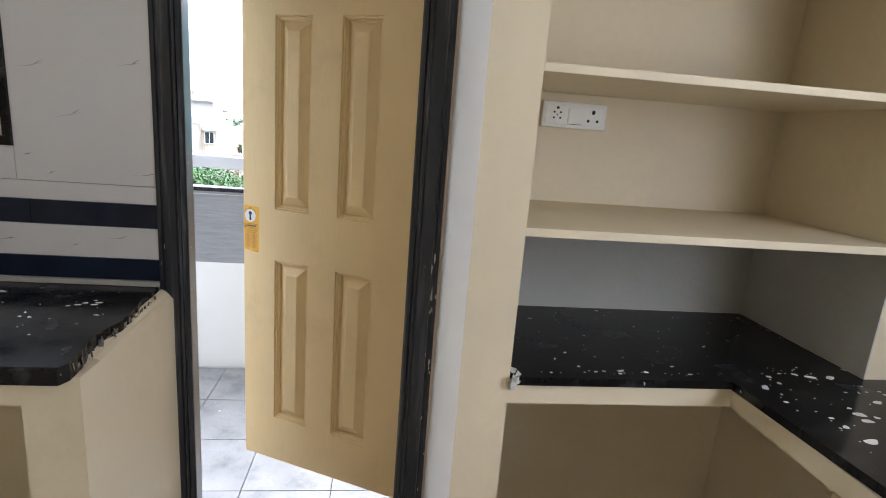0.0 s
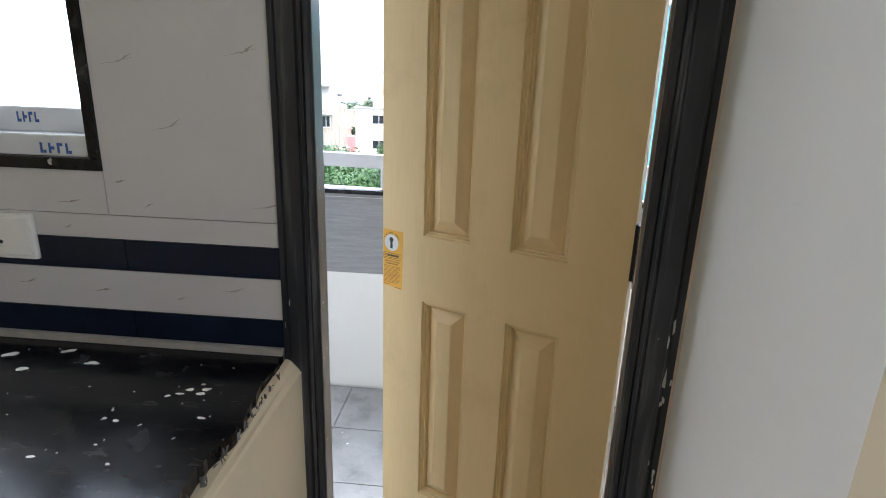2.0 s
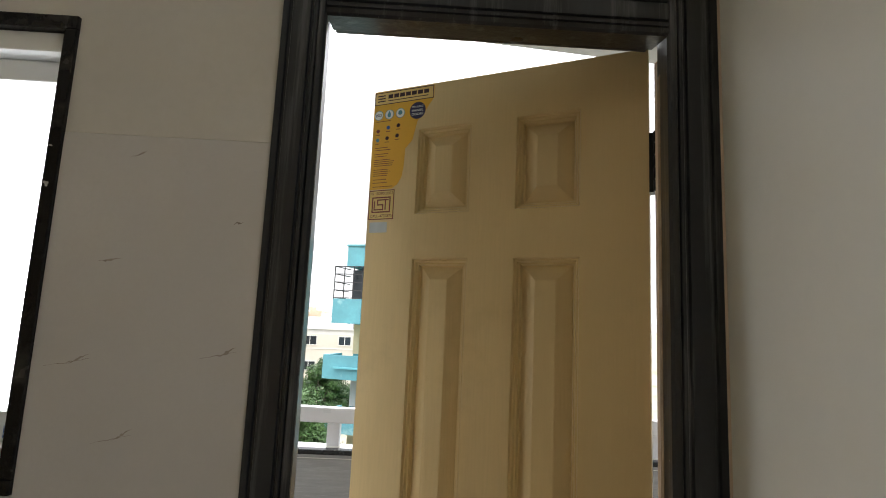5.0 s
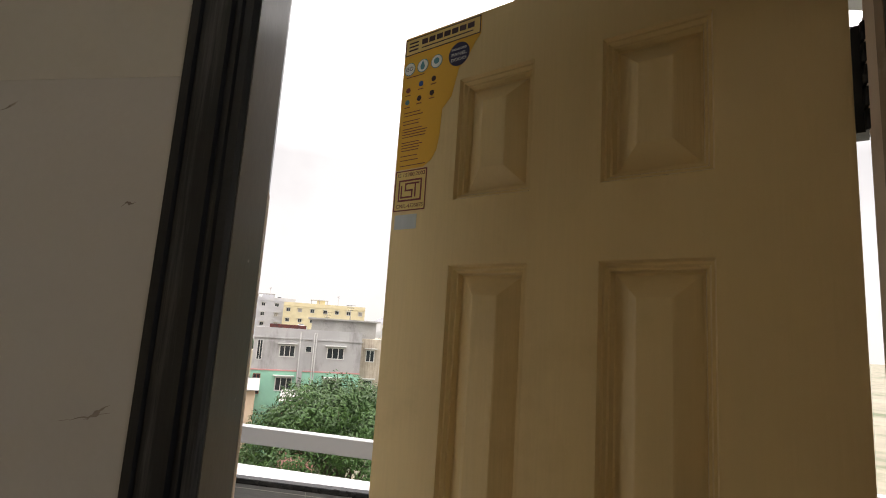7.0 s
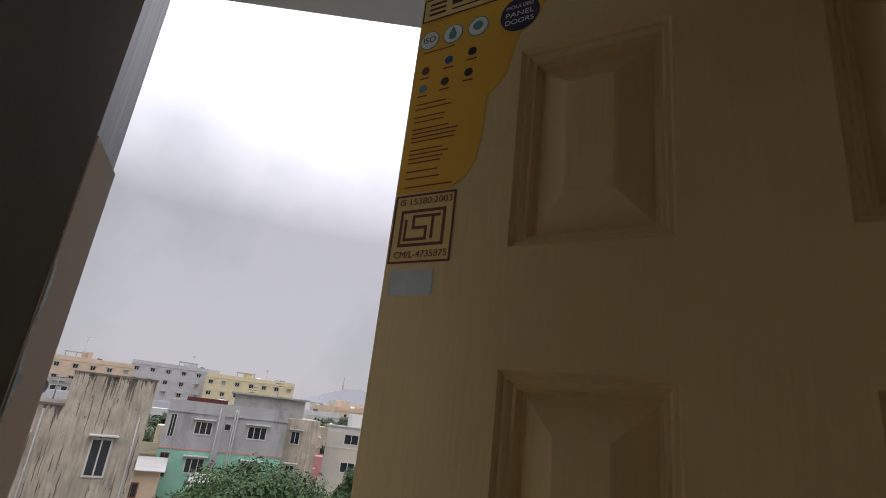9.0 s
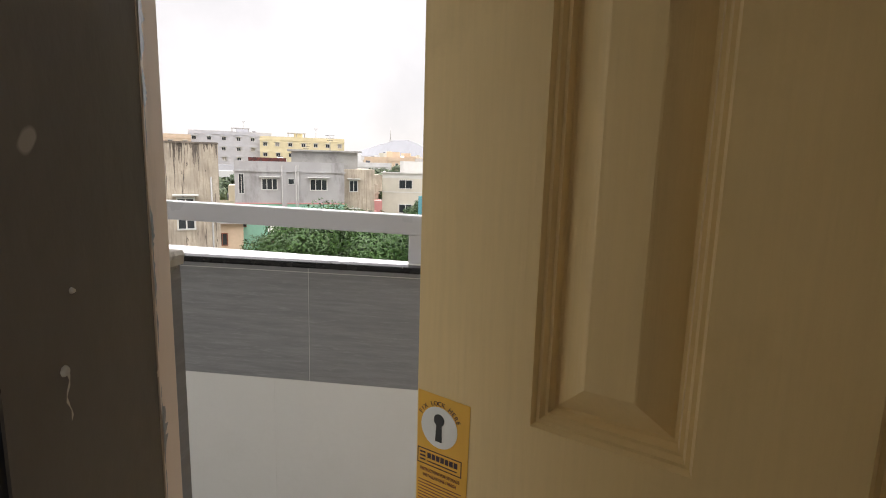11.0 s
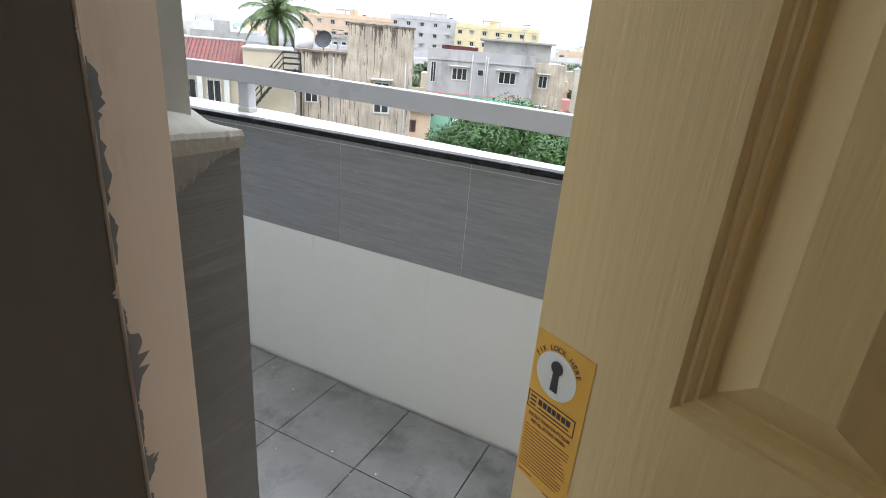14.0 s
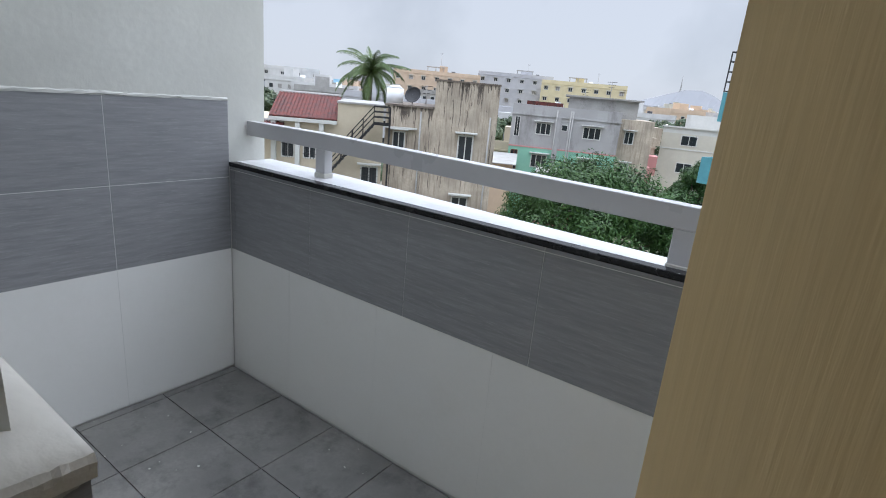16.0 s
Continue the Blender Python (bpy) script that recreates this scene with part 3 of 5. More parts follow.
splatter(3, 70, ((-0.205, -0.155, 0.006), (-0.175, -0.15, 0.006), (-0.178, -0.165, 0.005), (-0.215, -0.17, 0.004), (-0.19, -0.135, 0.003), (-0.232, -0.18, 0.004),
                  (-0.52, -0.05, 0.008), (-0.60, -0.20, 0.014), (-0.66, -0.27, 0.013), (-0.55, -0.13, 0.008), (-0.44, -0.09, 0.008), (-0.62, -0.08, 0.011),
                  (-0.40, -0.495, 0.010), (-0.37, -0.498, 0.012), (-0.14, -0.235, 0.004)), stone, 0.991, (-1.2, -0.48, -0.12, -0.02), 0.0012, 0.008)

outline = [(0.803, -0.005), (0.803, -0.462), (0.815, -0.478), (1.306, -0.478), (1.336, -1.0), (1.336, -2.6), (1.998, -2.6), (1.998, -0.4525), (1.655, -0.4525), (1.655, -0.005)]
niche_top = tagged(part("counter_top", extruded(outline, 0.9575, 0.9765), M["granite"]), "black granite worktop turning through a corner, splashed with paint", "worktop")
splatter(8, 150, ((1.17, -0.03, 0.006), (0.85, -0.468, 0.007), (0.95, -0.47, 0.004), (1.12, -0.468, 0.005), (1.27, -0.465, 0.006)), niche_top, 0.9765, (0.9, -1.1, 1.9, -0.03), 0.001, 0.006)
splatter(21, 190, (), niche_top, 0.9765, (1.34, -1.25, 1.72, -0.40), 0.0015, 0.010)
splatter(24, 40, (), niche_top, 0.9765, (0.83, -0.472, 1.30, -0.440), 0.001, 0.005)
bm = bmesh.new()
rng = random.Random(2)
for k in range(9):
    c = Vector((0.806 + rng.uniform(-0.006, 0.012), -0.468 + rng.uniform(-0.012, 0.008), 0.966 + rng.uniform(-0.012, 0.014)))
    bmesh.ops.convex_hull(bm, input=[bm.verts.new(c + Vector([rng.uniform(-0.012, 0.012) for _ in range(3)])) for _ in range(6)])
tagged(part("broken_corner", bm, M["splash"], niche_top, "crumbled plaster at the corner"), kind="stuff")
structure("counter_slab", boxes((0.80, -0.47, 0.911, 1.3195, -0.004, 0.957), (1.32, -2.6, 0.911, 1.9995, -0.4555, 0.957), (1.32, -0.4545, 0.911, 1.6595, -0.004, 0.957),
          (1.345, -2.6, FLOOR, 1.45, -2.5, 0.911)), M["cream"], "cream painted slab under the worktop", "counter")


def niche_shelf(z0, z1):
    return tagged(part("wall_shelf", softened(boxes((0.8005, -0.468, z0, 1.6595, -0.0045, z1)), 0.002), M["cream"]), "cream painted slab shelf across the niche", "shelf", "niche shelves")


niche_shelf(1.279, 1.297)
niche_shelf(1.597, 1.614)
niche_shelf(1.93, 1.948)


# ---- sockets ----
def pin_hole(bm, x, z, r, y):
    cylinder(bm, (x, y, z), (x, y - 0.0008, z), r, sides=8)


def socket_plate(x0, z0, x1, z1, y, pairs, label):
    s = thing("socket_plate", label, "socket", pose(0, 0, 0), group="wall sockets")
    part("plate", softened(boxes((x0, y - 0.012, z0, x1, y, z1)), 0.004, 2), M["switch"], s)
    part("rim", softened(boxes((x0 + 0.008, y - 0.0135, z0 + 0.008, x1 - 0.008, y - 0.011, z1 - 0.008)), 0.002, 1), M["switch"], s)
    for cx, five in pairs:
        bm = bmesh.new()
        mid = (z0 + z1) / 2
        rows = [(0, 0.013, 0.0052), (0, 0.010, 0.0048), (-0.013, -0.012, 0.0042), (0.013, -0.012, 0.0042)]
        if five:
            rows = [(0, 0.018, 0.004), (-0.009, 0.006, 0.003), (0.009, 0.006, 0.003), (-0.009, -0.009, 0.003), (0.009, -0.009, 0.003), (0, -0.001, 0.0022)]
        for dx, dz, r in rows:
            pin_hole(bm, cx + dx, mid + dz, r, y - 0.0135)
        part("pin_holes", bm, M["black_ink"], s, "dark socket holes")
    cx = (pairs[0][0] + pairs[1][0]) / 2
    part("rocker", softened(boxes((cx - 0.021, y - 0.0165, (z0 + z1) / 2 - 0.022, cx + 0.021, y - 0.0132, (z0 + z1) / 2 + 0.020)), 0.002, 2), M["switch"], s)
    part("gap", boxes((cx - 0.019, y - 0.0138, (z0 + z1) / 2 - 0.0245, cx + 0.019, y - 0.0132, (z0 + z1) / 2 - 0.0232)), M["black_ink"], s)
    return s


socket_plate(-0.835, 1.169, -0.588, 1.263, -0.0005, ((-0.796, False), (-0.671, False)), "white double socket plate on the tiled wall")
socket_plate(0.938, 1.504, 1.122, 1.574, -0.0042, ((0.980, True), (1.083, False)), "white double socket plate inside the niche")

# ---- balcony ----
P_IN, P_OUT, E_WALL = 1.6028, 1.80, -2.243
structure("balcony_slab", boxes((-2.45, 0.15, -0.18, 2.6, 1.83, -0.043)), M["floor_joint"], "dark mortar bed of the balcony floor", "floor")
parapet = structure("wall_parapet", boxes((E_WALL, P_IN, -0.043, 2.4, 1.6403, 1.036), (E_WALL, 1.6403, -0.043, 2.4, P_OUT, 1.000)), M["white_grout"], "balcony parapet clad with white and grey tiles", "wall")
end_wall = structure("wall_balcony_end", boxes((E_WALL - 0.2, 0.15, -0.043, E_WALL, P_OUT, 2.789)), M["plaster_out"], "plastered balcony end wall, tiled below", "wall")
structure("wall_balcony_far_end", boxes((2.4, 0.15, -0.043, 2.6, P_OUT, 2.789)), M["plaster_out"], "plain plastered balcony end wall", "wall")
structure("balcony_ceiling", extruded([(-2.45, 0.187), (2.6, 0.187), (2.6, 1.38), (-2.45, 0.77)], 2.79, 2.94), M["soffit"], "grey underside of the slab over the balcony", "ceiling")
structure("balcony_beam", extruded([(-2.45, 0.77), (2.6, 1.38), (2.6, 1.50), (-2.45, 0.89)], 2.825, 2.94), M["soffit"], "grey edge of the slab over the balcony", "ceiling")
nosing = structure("parapet_nosing", softened(boxes((E_WALL + 0.014, 1.588, 1.0365, 2.4, 1.640, 1.058)), 0.006, 2), M["granite"], "black stone nosing on the parapet", "trim")
RUNS = ((E_WALL + 0.001, 0.0), (-1.70, 0.0), (-0.95, -0.014), (-0.20, -0.028), (2.4, -0.030))       # the coping and its rail fall a little along the balcony


def sunk(x):
    return min(0.0, max(-0.028, -0.028 * (x + 1.70) / 1.50))


def along(z0, z1, y0, y1):
    return extruded([(x, z0 + d) for x, d in RUNS] + [(x, z1 + d) for x, d in RUNS[::-1]], y0, y1, "y")


bm = along(1.0302, 1.056, 1.6405, 1.835)
for v in bm.verts:
    if v.co.y > 1.8 and v.co.z > 1.02:
        v.co.z += 0.003
structure("parapet_top", bm, M["cap"], "wet white parapet top", "trim")

rail = thing("balcony_rail", "pale grey painted steel rail on short posts over the parapet", "railing")
part("top_bar", softened(along(1.180, 1.249, 1.700, 1.752), 0.004, 2), M["rail"], rail)
for x in (-1.715, -0.208, 1.30):
    post = part("post", softened(boxes((x - 0.030, 1.703, 1.057 + sunk(x), x + 0.030, 1.749, 1.1810 + sunk(x))), 0.003, 1), M["rail"], rail)
    part("weld_plate", softened(boxes((x - 0.033, 1.700, 1.056 + sunk(x), x + 0.033, 1.752, 1.078 + sunk(x))), 0.003, 1), M["grey_wall"], post, "cement smear round the post foot")

# ---- door leaf, ajar towards the balcony ----
LEAF = pose(0.62, 0.115, 0, 0, 0, 180 - 26.68)     # local x runs from the hinges to the free edge, local y faces the kitchen
door = thing("door_1", "beige moulded six panel door standing ajar, maker's stickers on it", "door", LEAF, kind="structure")
U0, U1, Z0, Z1, THICK = 0.010, 0.656, 0.207, 2.211, 0.032
COLS = ((0.143, 0.282), (0.388, 0.526))
PANELS = ((0.380, 0.987), (1.166, 1.786), (1.892, 2.100))


def moulded_face(bm, y, out):
    """One moulded skin of the leaf; out: -1 or +1, the way that the face looks along local y."""
    us = sorted({U0, U1, *(c for p in COLS for c in p)})
    zs = sorted({Z0, Z1, *(c for p in PANELS for c in p)})
    for u0, u1 in zip(us, us[1:]):
        for z0, z1 in zip(zs, zs[1:]):
            if (u0, u1) in COLS and (z0, z1) in PANELS:
                last = None
                for inset, deep in ((0, 0), (0.003, 0.0062), (0.0062, 0.0056), (0.0092, 0.0115), (0.0122, 0.0112), (0.0150, 0.0205), (0.0180, 0.0208), (0.0460, 0.0020), (0.0480, 0.0012)):
                    deep *= 1.0 if out > 0 else 0.5
                    ring = [bm.verts.new((a, y - out * deep, b)) for a, b in ((u0 + inset, z0 + inset), (u1 - inset, z0 + inset), (u1 - inset, z1 - inset), (u0 + inset, z1 - inset))]
                    if last:
                        for k in range(4):
                            bm.faces.new((last[k], last[(k + 1) % 4], ring[(k + 1) % 4], ring[k]))
                    last = ring
                bm.faces.new(last)
            else:
                bm.faces.new([bm.verts.new((a, y, b)) for a, b in ((u0, z0), (u1, z0), (u1, z1), (u0, z1))])


bm = bmesh.new()
moulded_face(bm, 0.0, 1)
moulded_face(bm, -THICK, -1)
for q in (((U0, 0), (U1, 0), "z", Z0), ((U0, 0), (U1, 0), "z", Z1)):
    bm.faces.new([bm.verts.new((a, b, q[3])) for a, b in ((U0, 0), (U1, 0), (U1, -THICK), (U0, -THICK))])
for u in (U0, U1):
    bm.faces.new([bm.verts.new((u, a, b)) for a, b in ((0, Z0), (0, Z1), (-THICK, Z1), (-THICK, Z0))])
bmesh.ops.remove_doubles(bm, verts=list(bm.verts), dist=0.0001)
part("leaf", bm, M["door_skin"], door, "beige wood-grained moulded door leaf")
for z in (1.912, 1.154, 0.380):
    bm = bmesh.new()
    for k in range(5):
        cylinder(bm, (-0.004, 0.006, z + k * 0.0245), (-0.004, 0.006, z + k * 0.0245 + 0.0215), 0.0065)
    hinge = part("hinge", bm, M["steel_black"], door, "black steel butt hinge")
    part("pin", cylinder(bmesh.new(), (-0.004, 0.006, z - 0.004), (-0.004, 0.006, z + 0.125), 0.0035), M["steel"], hinge, "bright hinge pin")
    part("flap", boxes((-0.002, -0.026, z, 0.0099, 0.002, z + 0.12)), M["steel_black"], hinge)


def flat(points, lift=0.0004, thick=0.0003):
    """A thin sheet on the kitchen face of the leaf, from (u, z) points."""
    return extruded([(a, b) for a, b in points], lift, lift + thick, "y")


def rect(u0, z0, u1, z1):
    return [(u0, z0), (u1, z0), (u1, z1), (u0, z1)]


def disc(u, z, r, n=28):
    return [(u + r * math.cos(k * math.tau / n), z + r * math.sin(k * math.tau / n)) for k in range(n)]


def ring_bars(u0, z0, u1, z1, w, lift):
    bm = bmesh.new()
    for r in ((u0, z0, u1, z0 + w), (u0, z1 - w, u1, z1), (u0, z0 + w, u0 + w, z1 - w), (u1 - w, z0 + w, u1, z1 - w)):
        add_box(bm, r[0], lift, r[1], r[2], lift + 0.0002, r[3])
    return bm


def bars(rows, lift):
    bm = bmesh.new()
    for u0, z0, u1, z1 in rows:
        add_box(bm, u0, lift, z0, u1, lift + 0.0002, z1)
    return bm


def on_leaf(u, z, lift, roll=0.0):
    """A pose for lettering that faces the kitchen, upright on the leaf."""
    return Matrix.Translation((u, lift, z)) @ Matrix(((-1, 0, 0, 0), (0, 0, 1, 0), (0, 1, 0, 0), (0, 0, 0, 1))) @ pose(0, 0, 0, 0, 0, roll)


def maker_mark(u_left, u_right, z0, z1, parent, lift, ink):
    """Three stripes and seven letter-like blocks: the maker's mark as plain shapes (u falls towards the right)."""
    rows = []
    w, h = u_left - u_right, z1 - z0
    for k in range(3):
        rows.append((u_left - w * 0.17, z0 + h * (0.16 + 0.28 * k), u_left - w * 0.03, z0 + h * (0.28 + 0.28 * k)))
    for k in range(7):
        a = u_left - w * (0.22 + k * 0.106)
        rows.append((a - w * 0.086, z0 + h * 0.44, a, z0 + h * 0.84))
    rows.append((u_left - w * 0.93, z0 + h * 0.16, u_left - w * 0.22, z0 + h * 0.24))
    part("maker_mark", bars(rows, lift), ink, parent, "maker's mark as plain dark bars")


# large sticker at the upper free corner
shape = [(0.654, 1.957), (0.654, 2.2085), (0.489, 2.2065), (0.489, 2.174), (0.500, 2.160), (0.512, 2.140)]
shape += [(0.530 + 0.012 * k / 3, 2.122 - 0.016 * k) for k in range(4)] + [(0.560, 2.055), (0.562, 2.010), (0.566, 1.985), (0.576, 1.968), (0.592, 1.9575)]
big = part("sticker", flat(shape), M["sticker"], door, "torn orange-yellow maker's sticker")
part("header", flat(rect(0.4915, 2.1755, 0.6535, 2.2045), 0.0008), M["sticker_pale"], big)
part("border", ring_bars(0.490, 2.174, 0.6538, 2.2065, 0.0018, 0.0012), M["ink"], big)
maker_mark(0.650, 0.494, 2.178, 2.203, big, 0.0012, M["ink"])
part("roundel", flat(disc(0.5315, 2.1475, 0.0215), 0.0009), M["navy_ink"], big, "dark round seal")
for k, word in enumerate(("MOULDED", "PANEL", "DOORS")):
    lettering("lettering", word, 0.0085 if k else 0.0060, M["paper"], big, on_leaf(0.5315, 2.1570 - k * 0.0095, 0.0014), (0.030, 0.031, 0.031)[k])
for u in (0.640, 0.610, 0.579):
    part("badge", flat(disc(u, 2.147, 0.0125), 0.0008), M["teal_ink"], big)
    part("badge_face", flat(disc(u, 2.147, 0.0112), 0.0011), M["paper"], big)
lettering("lettering", "ISO", 0.0105, M["navy_ink"], big, on_leaf(0.640, 2.147, 0.0016), 0.016)
part("drop", flat([(0.610, 2.157), (0.605, 2.146), (0.606, 2.141), (0.610, 2.139), (0.614, 2.141), (0.615, 2.146)], 0.0014), M["teal_ink"], big)
part("leaf_mark", flat(disc(0.579, 2.148, 0.006, 10), 0.0014), M["teal_ink"], big)
for u, z, k in ((0.640, 2.106, "red_ink"), (0.611, 2.113, "blue_ink"), (0.583, 2.116, "ink"), (0.640, 2.083, "teal_ink"), (0.613, 2.086, "ink"), (0.585, 2.090, "ink")):
    part("small_icon", flat(disc(u, z, 0.0052, 8), 0.0008), M[k], big)
    part("caption_bar", bars(((u - 0.006, z - 0.0105, u + 0.006, z - 0.0090),), 0.0008), M["red_ink"], big)
rng = random.Random(4)
part("text_bars", bars([(0.646 - rng.uniform(0.035, 0.058), z, 0.646, z + 0.0014) for z in (2.130, 2.062, 2.056, 2.046, 2.040, 2.031, 2.026, 2.021, 2.016, 2.006, 2.001, 1.996, 1.991, 1.981, 1.973, 1.963)], 0.0008), M["red_ink"], big, "small print as thin bars")

isi = part("sticker", flat(rect(0.583, 1.882, 0.6535, 1.955)), M["sticker_pale"], door, "square certification sticker with a maroon border")
part("border", ring_bars(0.583, 1.882, 0.6535, 1.955, 0.0022, 0.0008), M["red_ink"], isi)
lettering("lettering", "IS 15380:2003", 0.0098, M["red_ink"], isi, on_leaf(0.617, 1.9465, 0.0010), 0.060)
lettering("lettering", "CM/L-4735875", 0.0098, M["red_ink"], isi, on_leaf(0.617, 1.8905, 0.0010), 0.060)
part("mark_ring", ring_bars(0.5925, 1.899, 0.6445, 1.938, 0.0032, 0.0008), M["red_ink"], isi)
part("mark", bars(((0.636, 1.905, 0.639, 1.928), (0.612, 1.905, 0.639, 1.908), (0.612, 1.905, 0.615, 1.920), (0.612, 1.917, 0.630, 1.920), (0.627, 1.917, 0.630, 1.932), (0.598, 1.929, 0.630, 1.932), (0.605, 1.906, 0.608, 1.929)), 0.0008), M["red_ink"], isi)
part("tape", flat(rect(0.599, 1.850, 0.648, 1.8755)), M["foil"], door, "strip of ribbed clear tape")

lock = part("sticker", flat([(0.592, 1.004), (0.6545, 1.010), (0.6545, 1.168), (0.590, 1.166)]), M["sticker"], door, "orange-yellow sticker that marks the lock's place")
part("disc", flat(disc(0.627, 1.132, 0.0228), 0.0008), M["paper"], lock, "white disc with a black keyhole")
part("keyhole", flat(disc(0.627, 1.1405, 0.0066, 18), 0.0012), M["black_ink"], lock)
part("keyhole_slot", flat([(0.6302, 1.137), (0.6238, 1.137), (0.6228, 1.1165), (0.6312, 1.1165)], 0.00125), M["black_ink"], lock)
for k, ch in enumerate("FIX LOCK HERE"):
    a = radians(62 - k * 10.3)
    if ch != " ":
        lettering("lettering", ch, 0.0068, M["ink"], lock, on_leaf(0.627 + 0.0262 * math.sin(a), 1.132 + 0.0262 * math.cos(a), 0.0010, math.degrees(a)))
part("border", ring_bars(0.598, 1.0855, 0.654, 1.1035, 0.0010, 0.0008), M["ink"], lock)
maker_mark(0.6525, 0.600, 1.087, 1.102, lock, 0.0008, M["ink"])
lettering("lettering", "INSTRUCTIONS FOR STORAGE", 0.0052, M["red_ink"], lock, on_leaf(0.625, 1.0795, 0.0010), 0.050)
lettering("lettering", "INSTALLATIONS / FINISH", 0.0052, M["red_ink"], lock, on_leaf(0.625, 1.0730, 0.0010), 0.042)
part("text_bars", bars([(0.652 - rng.uniform(0.045, 0.056), 1.066 - k * 0.0036, 0.652, 1.0668 - k * 0.0036) for k in range(14)] + [(0.634, 1.013, 0.652, 1.0142), (0.596, 1.007, 0.618, 1.0082)], 0.0008), M["red_ink"], lock, "small print as thin bars")

# ---- printed veins of the kitchen tiles ----
rng = random.Random(17)
VEINS = [(-0.128, 1.580), (-0.278, 1.447), (-0.10, 1.300), (-0.40, 1.335), (-0.50, 1.292), (-0.30, 1.100), (-0.62, 1.120), (-0.13, 1.79), (-0.33, 1.72), (-0.70, 1.315), (-0.30, 1.90),
         (-0.36, 1.560), (-0.345, 1.290), (-0.46, 1.110), (-0.18, 1.125), (-0.52, 1.240)]


def ribbon(bm, r, x, z, w, tilt, thick):
    n, bend, last = 12, r.uniform(-0.0012, 0.0012), None
    for k in range(n + 1):
        a = k / n
        px, pz = x + (a - 0.5) * w, z + (a - 0.5) * w * tilt + bend * math.sin(a * 5.1) + r.uniform(-0.0010, 0.0010)
        h = 0.0002 + thick * math.sin(a * math.pi) ** 2 * r.uniform(0.25, 1.0)
        pair = (bm.verts.new((px, -0.0003, pz - h)), bm.verts.new((px, -0.0003, pz + h)))
        if last:
            bm.faces.new((last[0], pair[0], pair[1], last[1]))
        last = pair


for x, z in VEINS:
    bm = bmesh.new()
    w, tilt = rng.uniform(0.012, 0.040), rng.uniform(0.1, 0.7)
    ribbon(bm, rng, x, z, w, tilt, rng.uniform(0.0016, 0.0032))
    if rng.random() < 0.6:
        ribbon(bm, rng, x - w * 0.5, z - w * tilt * 0.35, w * rng.uniform(1.0, 2.2), tilt * 0.4, 0.0006)
    part("vein", bm, M["vein"], north)

# ---- the town around ----
GROUND = -11.0


def wall_paint(name, col, dirt=(0.16, 0.14, 0.12), amount=0.66, size=0.35):
    return surface(name, col, 0.85, 0.12, 0.5, 5, 0.2, stain=dirt, stain_at=(amount, amount + 0.16), stain_scale=size, stain_stretch=(1, 1, 0.35))


M["blue_paint"] = surface("weathered_turquoise_house_paint", (0.11, 0.33, 0.38), 0.75, 0.22, 0.7, 6, 0.2, stain=(0.34, 0.52, 0.54), stain_at=(0.56, 0.74), stain_scale=0.9)
M["grey_house"] = wall_paint("weathered_grey_house_paint", (0.39, 0.38, 0.375), (0.17, 0.16, 0.15), 0.50)
M["mint"] = wall_paint("mint_green_house_paint", (0.26, 0.52, 0.39), (0.26, 0.38, 0.32), 0.56)
M["ivory"] = wall_paint("ivory_house_paint", (0.55, 0.52, 0.44), (0.36, 0.33, 0.28), 0.58)
M["stained"] = surface("rain_stained_peeling_plaster", (0.50, 0.43, 0.34), 0.9, 0.30, 0.8, 9, 0.4, stain=(0.20, 0.155, 0.12), stain_at=(0.47, 0.72), stain_scale=1.9, stain_stretch=(3.4, 3.4, 0.30))
M["grime"] = surface("black_rain_grime", (0.17, 0.14, 0.115), 0.9, 0.4, 2.5, 12, 0.4, stain=(0.26, 0.22, 0.18), stain_at=(0.52, 0.66), stain_scale=5)
M["house_cream"] = wall_paint("faded_cream_house_paint", (0.55, 0.48, 0.36), (0.30, 0.25, 0.20), 0.55)
M["peach"] = wall_paint("peach_house_paint", (0.58, 0.45, 0.33), (0.40, 0.30, 0.22), 0.60)
M["lilac"] = wall_paint("pale_grey_house_paint", (0.45, 0.45, 0.47), (0.31, 0.31, 0.33), 0.60)
M["yellow"] = wall_paint("pale_yellow_house_paint", (0.62, 0.54, 0.34), (0.46, 0.40, 0.27), 0.60)
M["far_white"] = wall_paint("white_house_paint", (0.56, 0.555, 0.54), (0.36, 0.35, 0.34), 0.56)
M["far_blue"] = wall_paint("light_blue_house_paint", (0.36, 0.55, 0.66), (0.3, 0.4, 0.45), 0.70)
M["pink"] = wall_paint("dusty_pink_house_paint", (0.55, 0.26, 0.25), (0.4, 0.2, 0.2), 0.68)
M["concrete"] = surface("bare_weathered_concrete", (0.36, 0.35, 0.33), 0.9, 0.2, 0.8, 8, 0.3, stain=(0.15, 0.14, 0.13), stain_at=(0.58, 0.75), stain_scale=0.7)
M["dark_pane"] = surface("dark_house_window_pane", (0.03, 0.035, 0.04), 0.15, 0.3, 2, 10, 0.02)
M["curtain"] = surface("pale_curtained_pane", (0.36, 0.34, 0.32), 0.5, 0.4, 4, 12, 0.1, stretch=(6, 1, 0.4))
M["trim_white"] = surface("white_house_trim", (0.56, 0.56, 0.53), 0.7, 0.08, 2, 9, 0.1)
M["roof_red"] = surface("red_roof_tile", (0.15, 0.034, 0.026), 0.8, 0.5, 3.0, 14, 0.4, stain=(0.045, 0.022, 0.02), stain_at=(0.46, 0.62), stain_scale=3.5)
M["iron"] = plain("dark_painted_iron", (0.03, 0.03, 0.032), 0.5, 0.4)
